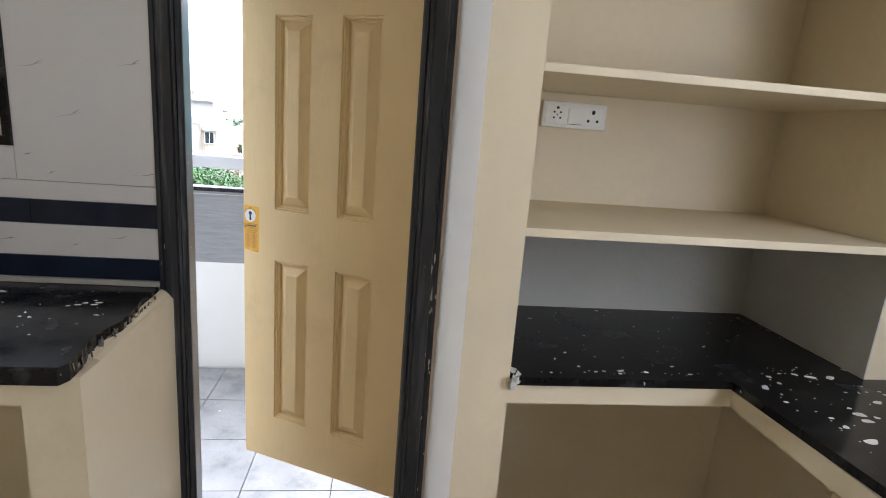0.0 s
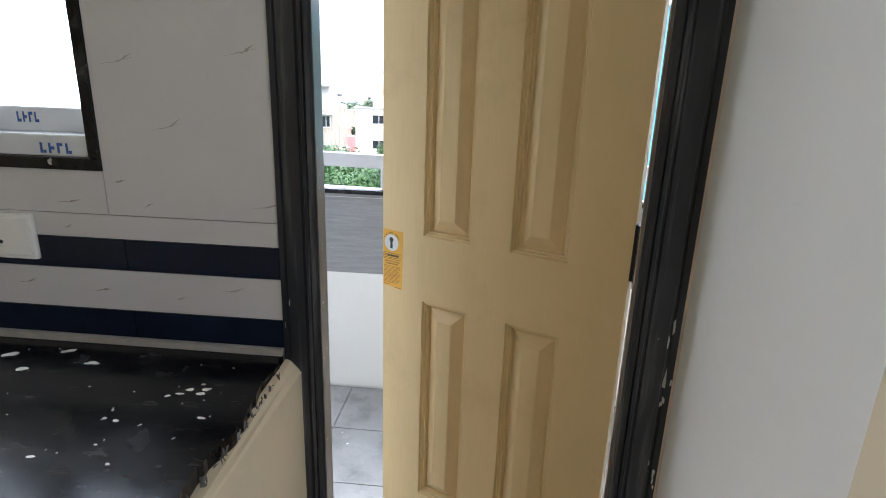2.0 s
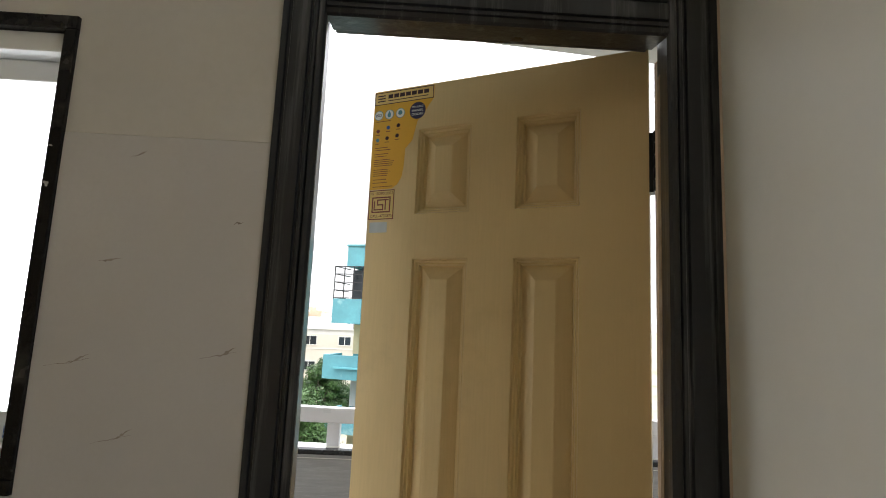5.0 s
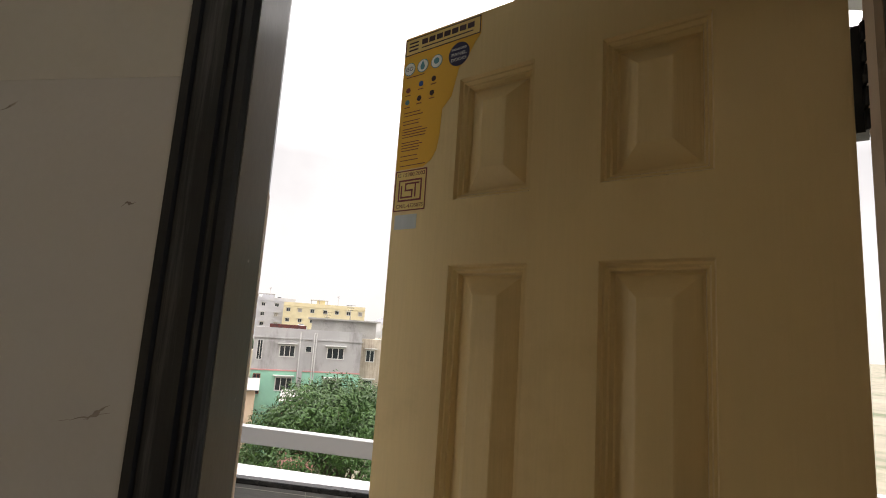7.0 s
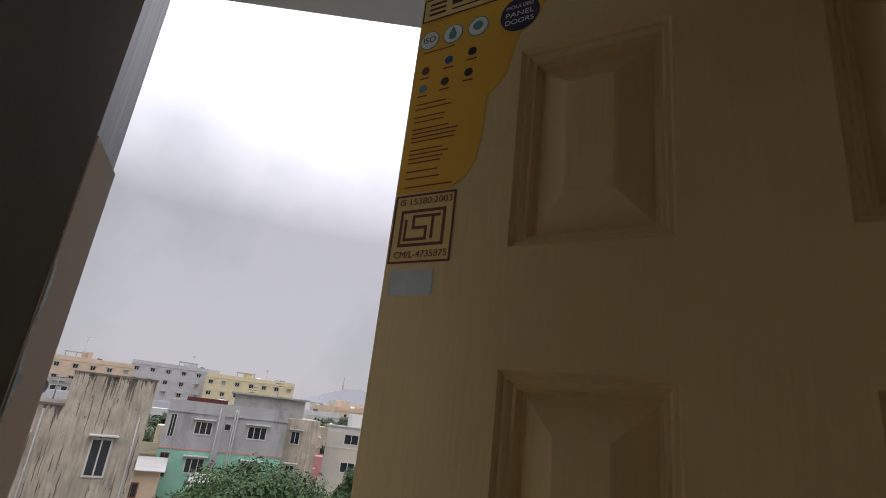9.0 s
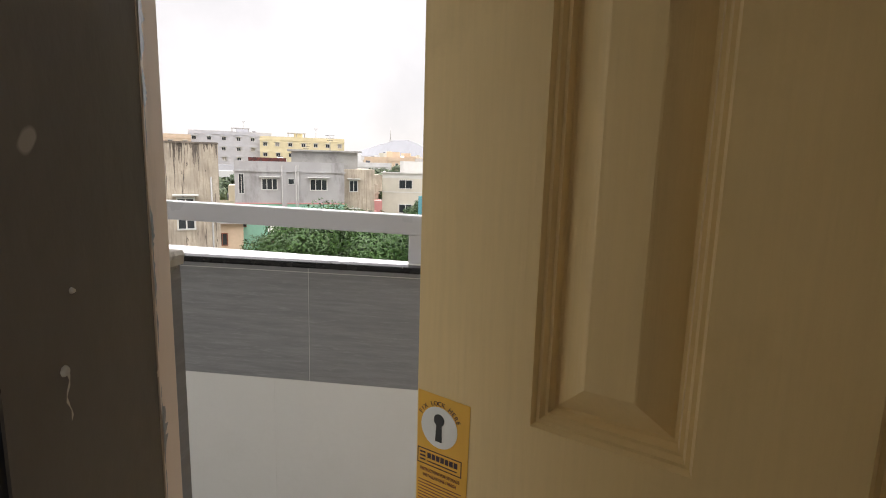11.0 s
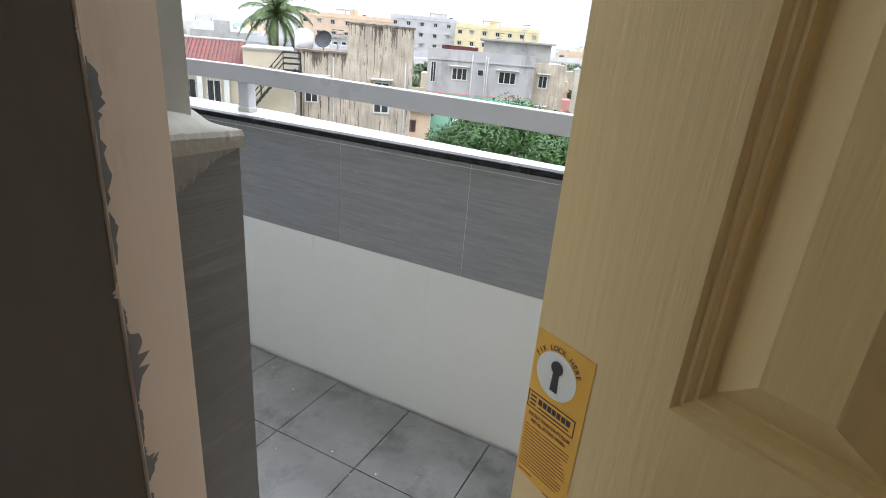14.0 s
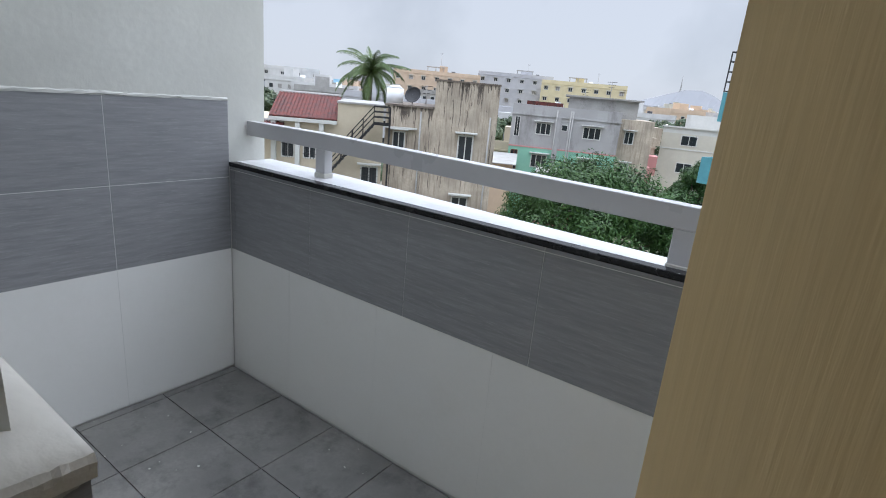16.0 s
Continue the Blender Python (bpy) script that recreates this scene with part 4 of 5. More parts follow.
M["pipe"] = plain("painted_drain_pipe", (0.12, 0.38, 0.44), 0.5)
M["tank_white"] = plain("white_plastic_tank", (0.74, 0.75, 0.76), 0.4)
M["tank_black"] = plain("black_plastic_tank", (0.03, 0.03, 0.035), 0.4)
M["brown_door"] = plain("brown_wooden_door", (0.17, 0.05, 0.025), 0.5)
M["ground"] = surface("dusty_ground_and_scrub", (0.24, 0.215, 0.16), 0.95, 0.3, 0.06, 1.2, 0.5, stain=(0.06, 0.085, 0.035), stain_at=(0.50, 0.62), stain_scale=0.05)
M["road"] = surface("worn_asphalt", (0.075, 0.073, 0.072), 0.9, 0.25, 0.3, 5, 0.3, stain=(0.2, 0.18, 0.15), stain_at=(0.6, 0.75), stain_scale=0.3)
# the air's haze over the hills is put into this flat grey colour
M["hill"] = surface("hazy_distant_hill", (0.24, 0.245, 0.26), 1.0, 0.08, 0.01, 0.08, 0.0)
M["bark"] = surface("grey_brown_bark", (0.13, 0.10, 0.075), 0.9, 0.3, 3, 20, 0.6)
M["car"] = plain("grey_tarpaulin", (0.12, 0.12, 0.13), 0.6)


def leaves(name, col):
    m = surface(name, col, 0.5, 0.45, 0.9, 6, 0.1)
    bsdf = m.node_tree.nodes["Principled BSDF"]
    bsdf.inputs["Specular IOR Level"].default_value = 0.3
    nt = m.node_tree
    old_colour = bsdf.inputs["Base Color"].links[0].from_socket
    isle = nt.nodes.new("ShaderNodeNewGeometry").outputs["Random Per Island"]
    lighter = tuple(min(1.0, c * q) for c, q in zip(col, (1.9, 1.5, 1.3)))
    nt.links.new(mixed(nt, ramp_node(nt, isle, 0.55, 1.0, 0.0, 0.6), old_colour, lighter), bsdf.inputs["Base Color"])
    return m


M["leaf"] = leaves("deep_green_tree_leaves", (0.034, 0.084, 0.017))
# paler, greyer copy of leaf: distance haze put into the far trees' colour
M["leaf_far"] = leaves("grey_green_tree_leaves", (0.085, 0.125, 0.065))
M["palm_leaf"] = leaves("palm_leaves", (0.085, 0.135, 0.045))


def stand(p0, p1):
    """A pose whose x runs along a front from p0 to p1, whose y goes into the building, at ground level; and the front's length."""
    a, b = Vector((*p0, 0)), Vector((*p1, 0))
    d = b - a
    return Matrix.Translation((p0[0], p0[1], GROUND)) @ pose(0, 0, 0, 0, 0, math.degrees(math.atan2(d.y, d.x))), d.length


def house_window(parent, x, z, w, h, trim, pane="dark_pane", shade=True, bars_at=0, y=0.0, mullions=1):
    t = min(0.09, w * 0.09)
    bm = bmesh.new()
    loops = []
    for d, yy in ((0, y - 0.002), (0, y - 0.06), (t, y - 0.06), (t, y - 0.002)):
        loops.append([bm.verts.new((a, yy, b)) for a, b in ((x + d, z + d), (x + w - d, z + d), (x + w - d, z + h - d), (x + d, z + h - d))])
    for a in range(4):
        for k in range(4):
            bm.faces.new((loops[a][k], loops[a][(k + 1) % 4], loops[(a + 1) % 4][(k + 1) % 4], loops[(a + 1) % 4][k]))
    win = part("window", bm, M[trim], parent)
    for k in range(mullions):
        c = x + w * (k + 1) / (mullions + 1)
        part("mullion", boxes((c - t * 0.4, y - 0.05, z + t, c + t * 0.4, y - 0.021, z + h - t)), M[trim], win)
    part("pane", boxes((x + t, y - 0.02, z + t, x + w - t, y - 0.004, z + h - t)), M[pane], win)
    if shade:
        part("sunshade", boxes((x - 0.18, y - 0.50, z + h + 0.10, x + w + 0.18, y - 0.002, z + h + 0.18)), M["trim_white"], win)
    if bars_at:
        bm = bmesh.new()
        for k in range(bars_at):
            c = x + t + (w - 2 * t) * (k + 0.5) / bars_at
            add_box(bm, c - 0.012, y - 0.075, z, c + 0.012, y - 0.061, z + h)
        for k in range(3):
            c = z + h * (k + 0.5) / 3
            add_box(bm, x, y - 0.078, c - 0.012, x + w, y - 0.0755, c + 0.012)
        part("grille", bm, M["iron"], win)
    return win


def block_house(label, p0, p1, top, depth, paint, storeys=4, bays=4, parapet=0.9, lower=None, seed=0, rise=3.0, window=(1.2, 1.1), shade=True, trim="trim_white", roof=True, margin=0.8, near=True):
    """A plain flat-roofed house with its windows; top: the roof's height in the world."""
    r = random.Random(seed)
    m, length = stand(p0, p1)
    h = top - GROUND
    b = thing("house", label, "house", m, group="houses of the town")
    wall = part("wall", boxes((0, 0, 0, length, depth, h - parapet)), M[paint], b)
    if lower:
        part("lower_wall", boxes((-0.01, -0.012, 0, length + 0.01, depth, h - lower)), M["mint" if paint == "grey_house" else paint], b)
    bm = boxes((0, 0, h - parapet, length, 0.2, h), (0, depth - 0.2, h - parapet, length, depth, h), (0, 0.2, h - parapet, 0.2, depth - 0.2, h), (length - 0.2, 0.2, h - parapet, length, depth - 0.2, h),
               (-0.12, -0.12, h - parapet - 0.16, length + 0.12, -0.001, h - parapet))
    part("roof_parapet", bm, M[paint], b)
    if roof:
        s = r.uniform(2.2, 3.4)
        c = r.uniform(0.15, 0.6) * length
        part("stair_head", boxes((c, depth * 0.3, h - parapet, c + s, depth * 0.3 + s, h + r.uniform(0.9, 2.0))), M[paint], b)
        bm = bmesh.new()
        c2 = (c + s + 1.2) % max(length - 1.5, 1.0)
        cylinder(bm, (c2 + 0.7, depth * 0.4, h - parapet), (c2 + 0.7, depth * 0.4, h + 0.5), 0.6)
        part("water_tank", bm, M["tank_black" if r.random() < 0.5 else "tank_white"], b)
    w, wh = window
    for f in range(storeys):
        z = h - parapet - rise * f - 1.9
        if z < 0.3:
            break
        for k in range(bays):
            x = margin + (length - 2 * margin - w) * (k / max(bays - 1, 1)) + r.uniform(-0.15, 0.15)
            house_window(b, x, z, w, wh, trim, "dark_pane" if r.random() < 0.75 else "curtain", shade, mullions=1 if near else 0)
    return b


# turquoise block of flats, four storeys above the trees
K = 1.32
m, length = stand((-4.4, 30.2), (9.0, 25.56))
blue = thing("apartment_building", "turquoise block of flats with pipes, grilles and small balconies", "building", m)


def bz(z):
    return 1.20 + (z - 1.478) * K - GROUND


roof_z = bz(5.02)
wall = part("wall", boxes((1.05 * K, 0, 0, length, 11, roof_z - 0.1), (0, 0, bz(4.02), 1.05 * K, 11, roof_z - 0.1), (0, 1.5, 0, 1.05 * K, 11, bz(4.02))), M["blue_paint"], blue)
part("roof_edge", boxes((-0.06, -0.06, roof_z - 0.1, length + 0.06, 11.06, roof_z)), M["blue_paint"], blue)
for k, (z, pane) in enumerate(((2.52, "curtain"), (0.28, "curtain"), (-2.02, "dark_pane"), (-4.22, "curtain"), (-6.5, "dark_pane"))):
    house_window(blue, 2.88 * K, bz(z), 0.90 * K, 0.78 * K, "trim_white", pane, True, 7 if k == 0 else 0)
    if k < 2:                                                     # a casement left standing open
        bm = boxes((2.55 * K, -0.30, bz(z), 2.57 * K, -0.04, bz(z) + 0.78 * K), (2.57 * K, -0.30, bz(z), 2.88 * K, -0.27, bz(z) + 0.04), (2.57 * K, -0.30, bz(z) + 0.75 * K, 2.88 * K, -0.27, bz(z) + 0.78 * K))
        part("open_casement", bm, M["iron"], blue)
    # vent beside the pipes
    v = part("vent", boxes((1.72 * K, -0.05, bz(z + 0.95), 2.02 * K, -0.002, bz(z + 1.45))), M["concrete"], blue)
    for j in range(4):
        part("louvre", boxes((1.75 * K, -0.09, bz(z + 1.0 + j * 0.11), 1.99 * K, -0.051, bz(z + 1.04 + j * 0.11))), M["dark_pane"], v)
    # recessed utility balcony in the next bay
    house_window(blue, 4.62 * K, bz(z - 0.10), 1.25 * K, 1.05 * K, "blue_paint", "dark_pane" if k % 2 else "curtain", False, 9 if k in (0, 3) else 0)
    house_window(blue, 7.2 * K, bz(z), 0.9 * K, 0.78 * K, "trim_white", "dark_pane", True)
    part("ledge_line", boxes((1.1 * K, -0.05, bz(z + 1.26), length, -0.002, bz(z + 1.26) + 0.05)), M["blue_paint"], blue)
for x in (1.06, 2.08, 6.3, 6.55):
    bm = cylinder(bmesh.new(), (x * K, -0.11, 0.2), (x * K, -0.11, bz(4.25)), 0.062, sides=8)
    for z in range(2, 15, 2):
        add_box(bm, x * K - 0.1, -0.12, z, x * K + 0.1, -0.002, z + 0.07)
    part("drain_pipe", bm, M["pipe"], blue)
# corner balconies at the end of the front
for k, (lo, hi, out, tone) in enumerate(((1.55, 2.60, -0.35, "blue_paint"), (-0.80, 0.20, -0.62, "blue_paint"), (-3.0, -2.1, -0.45, "blue_paint"), (-5.4, -4.5, -0.45, "blue_paint"))):
    part("balcony", boxes((out * K, -0.55, bz(lo), 1.0 * K, -0.40, bz(hi)), (out * K, -0.40, bz(lo), out * K + 0.15, 1.45, bz(hi)), (out * K + 0.15, -0.40, bz(lo), 1.0 * K, 1.45, bz(lo) + 0.15)), M[tone], blue)
for z, tone in ((0.2, "yellow"), (-2.1, "far_white"), (-4.5, "yellow")):
    back = part("balcony_wall", boxes((0.02, 1.40, bz(z), 1.0 * K, 1.49, bz(z + 1.3))), M[tone], blue)
    part("door", boxes((0.45 * K, 1.33, bz(z), 0.92 * K, 1.395, bz(z + 1.12))), M["dark_pane" if z > -2 else "brown_door"], back)
cage = part("window_cage", boxes((-0.02 * K, 0.9, bz(2.65), 0.98 * K, 1.46, bz(3.95))), M["dark_pane"], blue, "dark glazed balcony recess")
bm = bmesh.new()
for z in (2.62, 2.95, 3.3, 3.65, 3.98):
    add_box(bm, -0.36 * K, -0.54, bz(z), 1.0 * K, -0.50, bz(z) + 0.05)
    add_box(bm, -0.36 * K, -0.50, bz(z), -0.32 * K, 1.4, bz(z) + 0.05)
for x in (-0.36, 0.1, 0.55, 0.97):
    add_box(bm, x * K, -0.545, bz(2.6), x * K + 0.05, -0.505, bz(4.0))
part("grille", bm, M["iron"], blue)
part("bracket", boxes((-0.1, -0.7, bz(-0.35), 1.1 * K, -0.6, bz(-0.28))), M["pipe"], blue)

# grey and mint house beyond the trees
m, length = stand((-26.2, 47.3), (-16.8, 51.4))
mint = thing("house", "grey house with mint green lower floors and a stained roof room", "house", m)
h = 1.15 - GROUND
wall = part("wall", boxes((0, 0, h - 4.0, length, 9, h - 0.9)), M["grey_house"], mint)
part("lower_wall", boxes((0, 0, 0, length, 9, h - 4.0)), M["mint"], mint)
part("band", boxes((-0.03, -0.06, h - 4.08, length + 0.03, -0.002, h - 3.96)), M["pink"], mint)
part("roof_parapet", boxes((0, 0, h - 0.9, length, 0.2, h), (0, 0.2, h - 0.9, 0.2, 9, h), (length - 0.2, 0.2, h - 0.9, length, 9, h), (-0.1, -0.12, h - 1.0, length + 0.1, -0.001, h - 0.88)), M["grey_house"], mint)
part("roof_room", boxes((5.2, 2.5, h - 0.9, length + 1.6, 8.5, h + 1.1)), M["concrete"], mint)
part("roof_room_slab", boxes((4.8, 2.1, h + 1.1, length + 2.0, 8.9, h + 1.25)), M["concrete"], mint)
part("rust_sheet", boxes((1.2, 1.0, h - 0.05, 4.7, 3.0, h + 0.35)), M["roof_red"], mint)
part("rear_wing", boxes((length + 0.01, 1.2, 0, length + 3.2, 9, h - 0.6)), M["stained"], mint)
for x, w in ((2.4, 1.5), (6.9, 1.7)):
    house_window(mint, x, h - 2.75, w, 1.15, "trim_white", mullions=2)
    house_window(mint, x - 0.1, h - 5.95, w + 0.1, 1.3, "trim_white", mullions=2)
    house_window(mint, x, h - 9.2, w, 1.2, "trim_white", mullions=2)
house_window(mint, 4.85, h - 2.2, 0.6, 0.6, "trim_white", shade=False, mullions=0)
house_window(mint, 0.35, h - 3.1, 0.5, 1.9, "trim_white", shade=False)
house_window(mint, 0.25, h - 6.3, 0.7, 1.9, "brown_door", shade=False)
part("pipe_shaft", boxes((4.35, -0.20, 0, 4.75, -0.002, h - 0.95)), M["grey_house"], mint)
for x in (4.3, 5.6, 5.8):
    part("drain_pipe", cylinder(bmesh.new(), (x, -0.28, 0), (x, -0.28, h - 0.3), 0.055, sides=6), M["concrete"], mint)
for k in range(4):
    house_window(mint, length + 0.6, h - 2.9 - 3 * k, 0.9, 1.2, "trim_white", y=1.19, shade=True)

# ivory house between the mint house and the flats
m, length = stand((-16.1, 64.0), (-6.0, 66.3))
ivory = thing("house", "ivory three storey house with white window surrounds", "house", m)
h = 0.15 - GROUND
wall = part("wall", boxes((0, 0, 0, length, 10, h - 0.7)), M["ivory"], ivory)
part("roof_parapet", boxes((0, 0, h - 0.7, length, 0.2, h), (0, 0.2, h - 0.7, 0.2, 10, h), (length - 0.2, 0.2, h - 0.7, length, 10, h), (-0.15, -0.18, h - 0.1, length + 0.15, -0.001, h + 0.05)), M["trim_white"], ivory)
part("roof_room", boxes((2.2, 3.0, h - 0.7, 7.5, 8.0, h + 1.4)), M["far_white"], ivory)
for k in range(3):
    house_window(ivory, 2.0, h - 2.0 - 3 * k, 1.7, 1.15, "trim_white", bars_at=6 if k == 0 else 0, shade=False)
    house_window(ivory, 6.2, h - 2.0 - 3 * k, 1.6, 1.15, "trim_white", shade=False)
part("band", boxes((-0.02, -0.05, h - 2.45, length, -0.002, h - 2.33)), M["trim_white"], ivory)

# rain-stained tower house
m, length = stand((-22.9, 25.4), (-17.3, 29.5))
old = thing("house", "rain-stained peeling house with a tall stair tower", "house", m)
h = 2.15 - GROUND
part("tower", boxes((3.0, 0.0, 0, length, 6, h)), M["stained"], old)
part("tower_cap", boxes((2.96, -0.04, h, length + 0.04, 6.04, h + 0.10)), M["grime"], old)


def drips(r, x0, x1, y, edge, count, longest, spread=0.0):
    """Black runs of rain grime from a wall's top edge down, on a face that looks along -y."""
    bm = bmesh.new()
    for _ in range(count):
        x, w = r.uniform(x0, x1), r.uniform(0.015, 0.035 if spread else 0.085)
        top = edge - spread * r.random()
        long = longest * r.random() ** 2.2 + 0.15
        last = None
        for k in range(7):
            a = k / 6
            q = w * ((1 - a) ** 0.6 if not spread else math.sin(math.pi * a) ** 0.5) * r.uniform(0.5, 1.0) + 0.006
            sway = r.uniform(-0.02, 0.02)
            lo, hi = max(x0, x + sway - q), min(x1, x + sway + q)
            pair = (bm.verts.new((lo, y, top - long * a)), bm.verts.new((hi, y, top - long * a)))
            if last:
                bm.faces.new((last[0], pair[0], pair[1], last[1]))
            last = pair
    ob = part("rain_grime", bm, M["grime"], old, "black runs of rain grime down the wall")
    return tagged(ob, kind="stuff")


drips(random.Random(61), 3.0, length, -0.006, h, 40, 1.5)
drips(random.Random(62), 3.0, length, -0.007, h - 1.0, 30, 2.2, 5.0)
lowtop = 0.45 - GROUND
wall = part("wall", boxes((0, 0.02, 0, 2.999, 8, lowtop)), M["stained"], old)
part("roof_lip", boxes((-0.05, -0.06, lowtop, 2.999, 8, lowtop + 0.12)), M["grime"], old)
drips(random.Random(63), 0.0, 2.95, 0.013, lowtop, 44, 1.2)
drips(random.Random(64), 0.0, 2.95, 0.012, lowtop - 0.6, 26, 2.4, 3.0)
part("ledge", boxes((0.0, -0.25, lowtop - 1.35, 2.0, 0.015, lowtop - 1.25)), M["trim_white"], old)
house_window(old, 4.6, lowtop - 3.3, 1.0, 1.9, "trim_white", y=-0.003)
house_window(old, 0.5, lowtop - 2.9, 0.8, 1.4, "trim_white", y=0.018)
house_window(old, 4.5, lowtop - 7.0, 1.1, 1.7, "trim_white", y=-0.003)
for x in (2.2, 6.5):
    part("drain_pipe", cylinder(bmesh.new(), (x, -0.12, 0), (x, -0.12, lowtop - 0.2), 0.05, sides=6), M["concrete"], old)
bm = cylinder(bmesh.new(), (0.3, 2.4, lowtop + 0.12), (0.3, 2.4, lowtop + 1.05), 0.55, sides=16)
cylinder(bm, (0.3, 2.4, lowtop + 1.05), (0.3, 2.4, lowtop + 1.25), 0.55, 0.25, sides=16)
part("water_tank", bm, M["tank_white"], old)
bm = bmesh.new()
bmesh.ops.create_uvsphere(bm, u_segments=14, v_segments=8, radius=0.55)
for v in list(bm.verts):
    if v.co.z > 0.1:
        v.co.z = 0.2 - v.co.z
    v.co.z *= 0.4
bmesh.ops.transform(bm, matrix=Matrix.Translation((1.5, 1.6, lowtop + 0.75)) @ pose(0, 0, 0, 65, 0, -20), verts=list(bm.verts))
dish = part("satellite_dish", bm, M["iron"], old)
part("mast", cylinder(bmesh.new(), (1.5, 1.75, lowtop + 0.1), (1.5, 1.75, lowtop + 0.8), 0.03, sides=6), M["iron"], dish)

# red-roofed house with an outside stair
m, length = stand((-29.5, 18.4), (-22.6, 24.9))
red = thing("house", "cream house with a red tiled roof and an iron outside stair", "house", m)
h = -0.9 - GROUND
wall = part("wall", boxes((0, 0, 0, length, 7, h)), M["house_cream"], red)
part("upper_wall", boxes((6.72, -0.01, h, length, 7, h + 1.25)), M["house_cream"], red)
part("wall_coping", boxes((6.66, -0.10, h + 1.2505, length + 0.06, 7, h + 1.36)), M["concrete"], red)


def ribbed_roof(x0, x1, y0, z0, y1, z1):
    rf = part("roof", extruded([(y0, z0 + 0.05), (y1, z1 + 0.05), (y1 + 0.1, z1 - 0.05), (y0 + 0.1, z0 - 0.08)], x0, x1, "x"), M["roof_red"], red)
    for k in range(int((x1 - x0) / 0.215)):
        x = x0 + k * 0.215
        part("roof_rib", extruded([(y0 - 0.04, z0 + 0.075), (y1 + 0.02, z1 + 0.11), (y1 + 0.02, z1 + 0.04), (y0 - 0.04, z0 + 0.0)], x, x + 0.12, "x"), M["roof_red"], rf)
    part("ridge_cap", cylinder(bmesh.new(), (x0, y1, z1 + 0.06), (x1, y1, z1 + 0.06), 0.11, sides=8), M["concrete"], rf)
    return rf


ribbed_roof(2.75, 6.70, -0.3, h + 0.22, 3.4, h + 1.50)
ribbed_roof(1.9, 3.6, -1.6, h - 0.75, -0.02, h - 0.15)
part("fascia", boxes((2.72, -0.42, h - 0.02, 6.70, -0.30, h + 0.19)), M["trim_white"], red)
part("gable", extruded([(-0.1, h), (3.4, h), (3.4, h + 1.42)], 2.80, 2.95, "x"), M["house_cream"], red)
for x in (3.0, 4.4, 5.8):
    part("column", boxes((x - 0.14, -0.35, 0, x + 0.14, -0.05, h - 0.025)), M["trim_white"], red)
house_window(red, 3.4, h - 2.2, 0.8, 1.7, "trim_white", bars_at=5, shade=False)
house_window(red, 4.7, h - 2.2, 0.8, 1.7, "trim_white", bars_at=4, shade=False)
house_window(red, 8.2, h - 3.6, 1.1, 1.2, "trim_white", bars_at=5)
# steep iron stair up to a landing beside the stained house
LAND, RUN, RISE = h + 0.28, 0.205, 0.246
stair = part("stair", boxes((8.90, -1.5, LAND - 0.06, 9.86, -0.5, LAND)), M["iron"], red, "black iron outside stair")
for k in range(23):
    x, z = 8.88 - k * RUN, LAND - (k + 1) * RISE
    part("tread", boxes((x - 0.24, -1.5, z, x, -0.5, z + 0.04)), M["iron"], stair)
for y in (-1.53, -0.52):
    for dz, w in ((-0.14, 0.17), (0.36, 0.05), (0.66, 0.05), (0.96, 0.06)):
        drop = 23 * RISE
        part("stringer", extruded([(8.90 - 23 * RUN, LAND - drop + dz), (8.90, LAND + dz), (8.90, LAND + dz + w), (8.90 - 23 * RUN, LAND - drop + dz + w)], y, y + 0.05, "y"), M["iron"], stair)
        part("rail", boxes((8.90, y, LAND + max(dz, 0.0), 9.86, y + 0.05, LAND + max(dz, 0.0) + 0.06)), M["iron"], stair)
    for k in range(8):
        x, z = 8.88 - k * 3 * RUN, LAND - k * 3 * RISE
        part("baluster", boxes((x, y, z - 0.1, x + 0.05, y + 0.05, z + 1.0)), M["iron"], stair)
    part("leg", boxes((9.80, y, 0, 9.88, y + 0.06, LAND + 1.0)), M["iron"], stair)

# houses of the middle distance and the far blocks
block_house("peach block of flats with rows of small windows", (-109.5, 123.0), (-89.5, 139.0), 7.4, 14, "peach", 5, 7, seed=1)
block_house("pale grey block of flats with rows of small windows", (-95.5, 147.0), (-75.5, 159.0), 9.2, 14, "lilac", 5, 6, seed=2)
block_house("pale yellow block of flats with rows of small windows", (-73.6, 147.5), (-51.5, 157.0), 7.8, 14, "yellow", 5, 7, seed=3)
block_house("tall white block of flats with small windows", (-170, 108), (-150, 130), 5.5, 16, "far_white", 5, 6, seed=4)
block_house("peach house beyond the palm", (-112, 98), (-101, 106), 0.8, 10, "peach", 3, 3, seed=5)
block_house("cream flat-roofed house behind the stained tower", (-32.5, 50.5), (-27.0, 53.2), -3.0, 8, "house_cream", 3, 2, seed=6)
block_house("low white house beyond the stained tower", (-39.0, 63.5), (-33.0, 67.0), -2.0, 8, "far_white", 3, 2, seed=7)
block_house("stained narrow house beside the mint house", (-19.0, 58.5), (-15.6, 60.2), -1.2, 7, "stained", 4, 1, seed=8)
block_house("low dusty pink house between two others", (-17.5, 55.5), (-14.8, 56.6), -4.0, 5, "pink", 2, 1, seed=9)
r = random.Random(31)
TONES = ("far_white", "far_white", "ivory", "lilac", "house_cream", "far_blue", "peach", "concrete", "yellow")
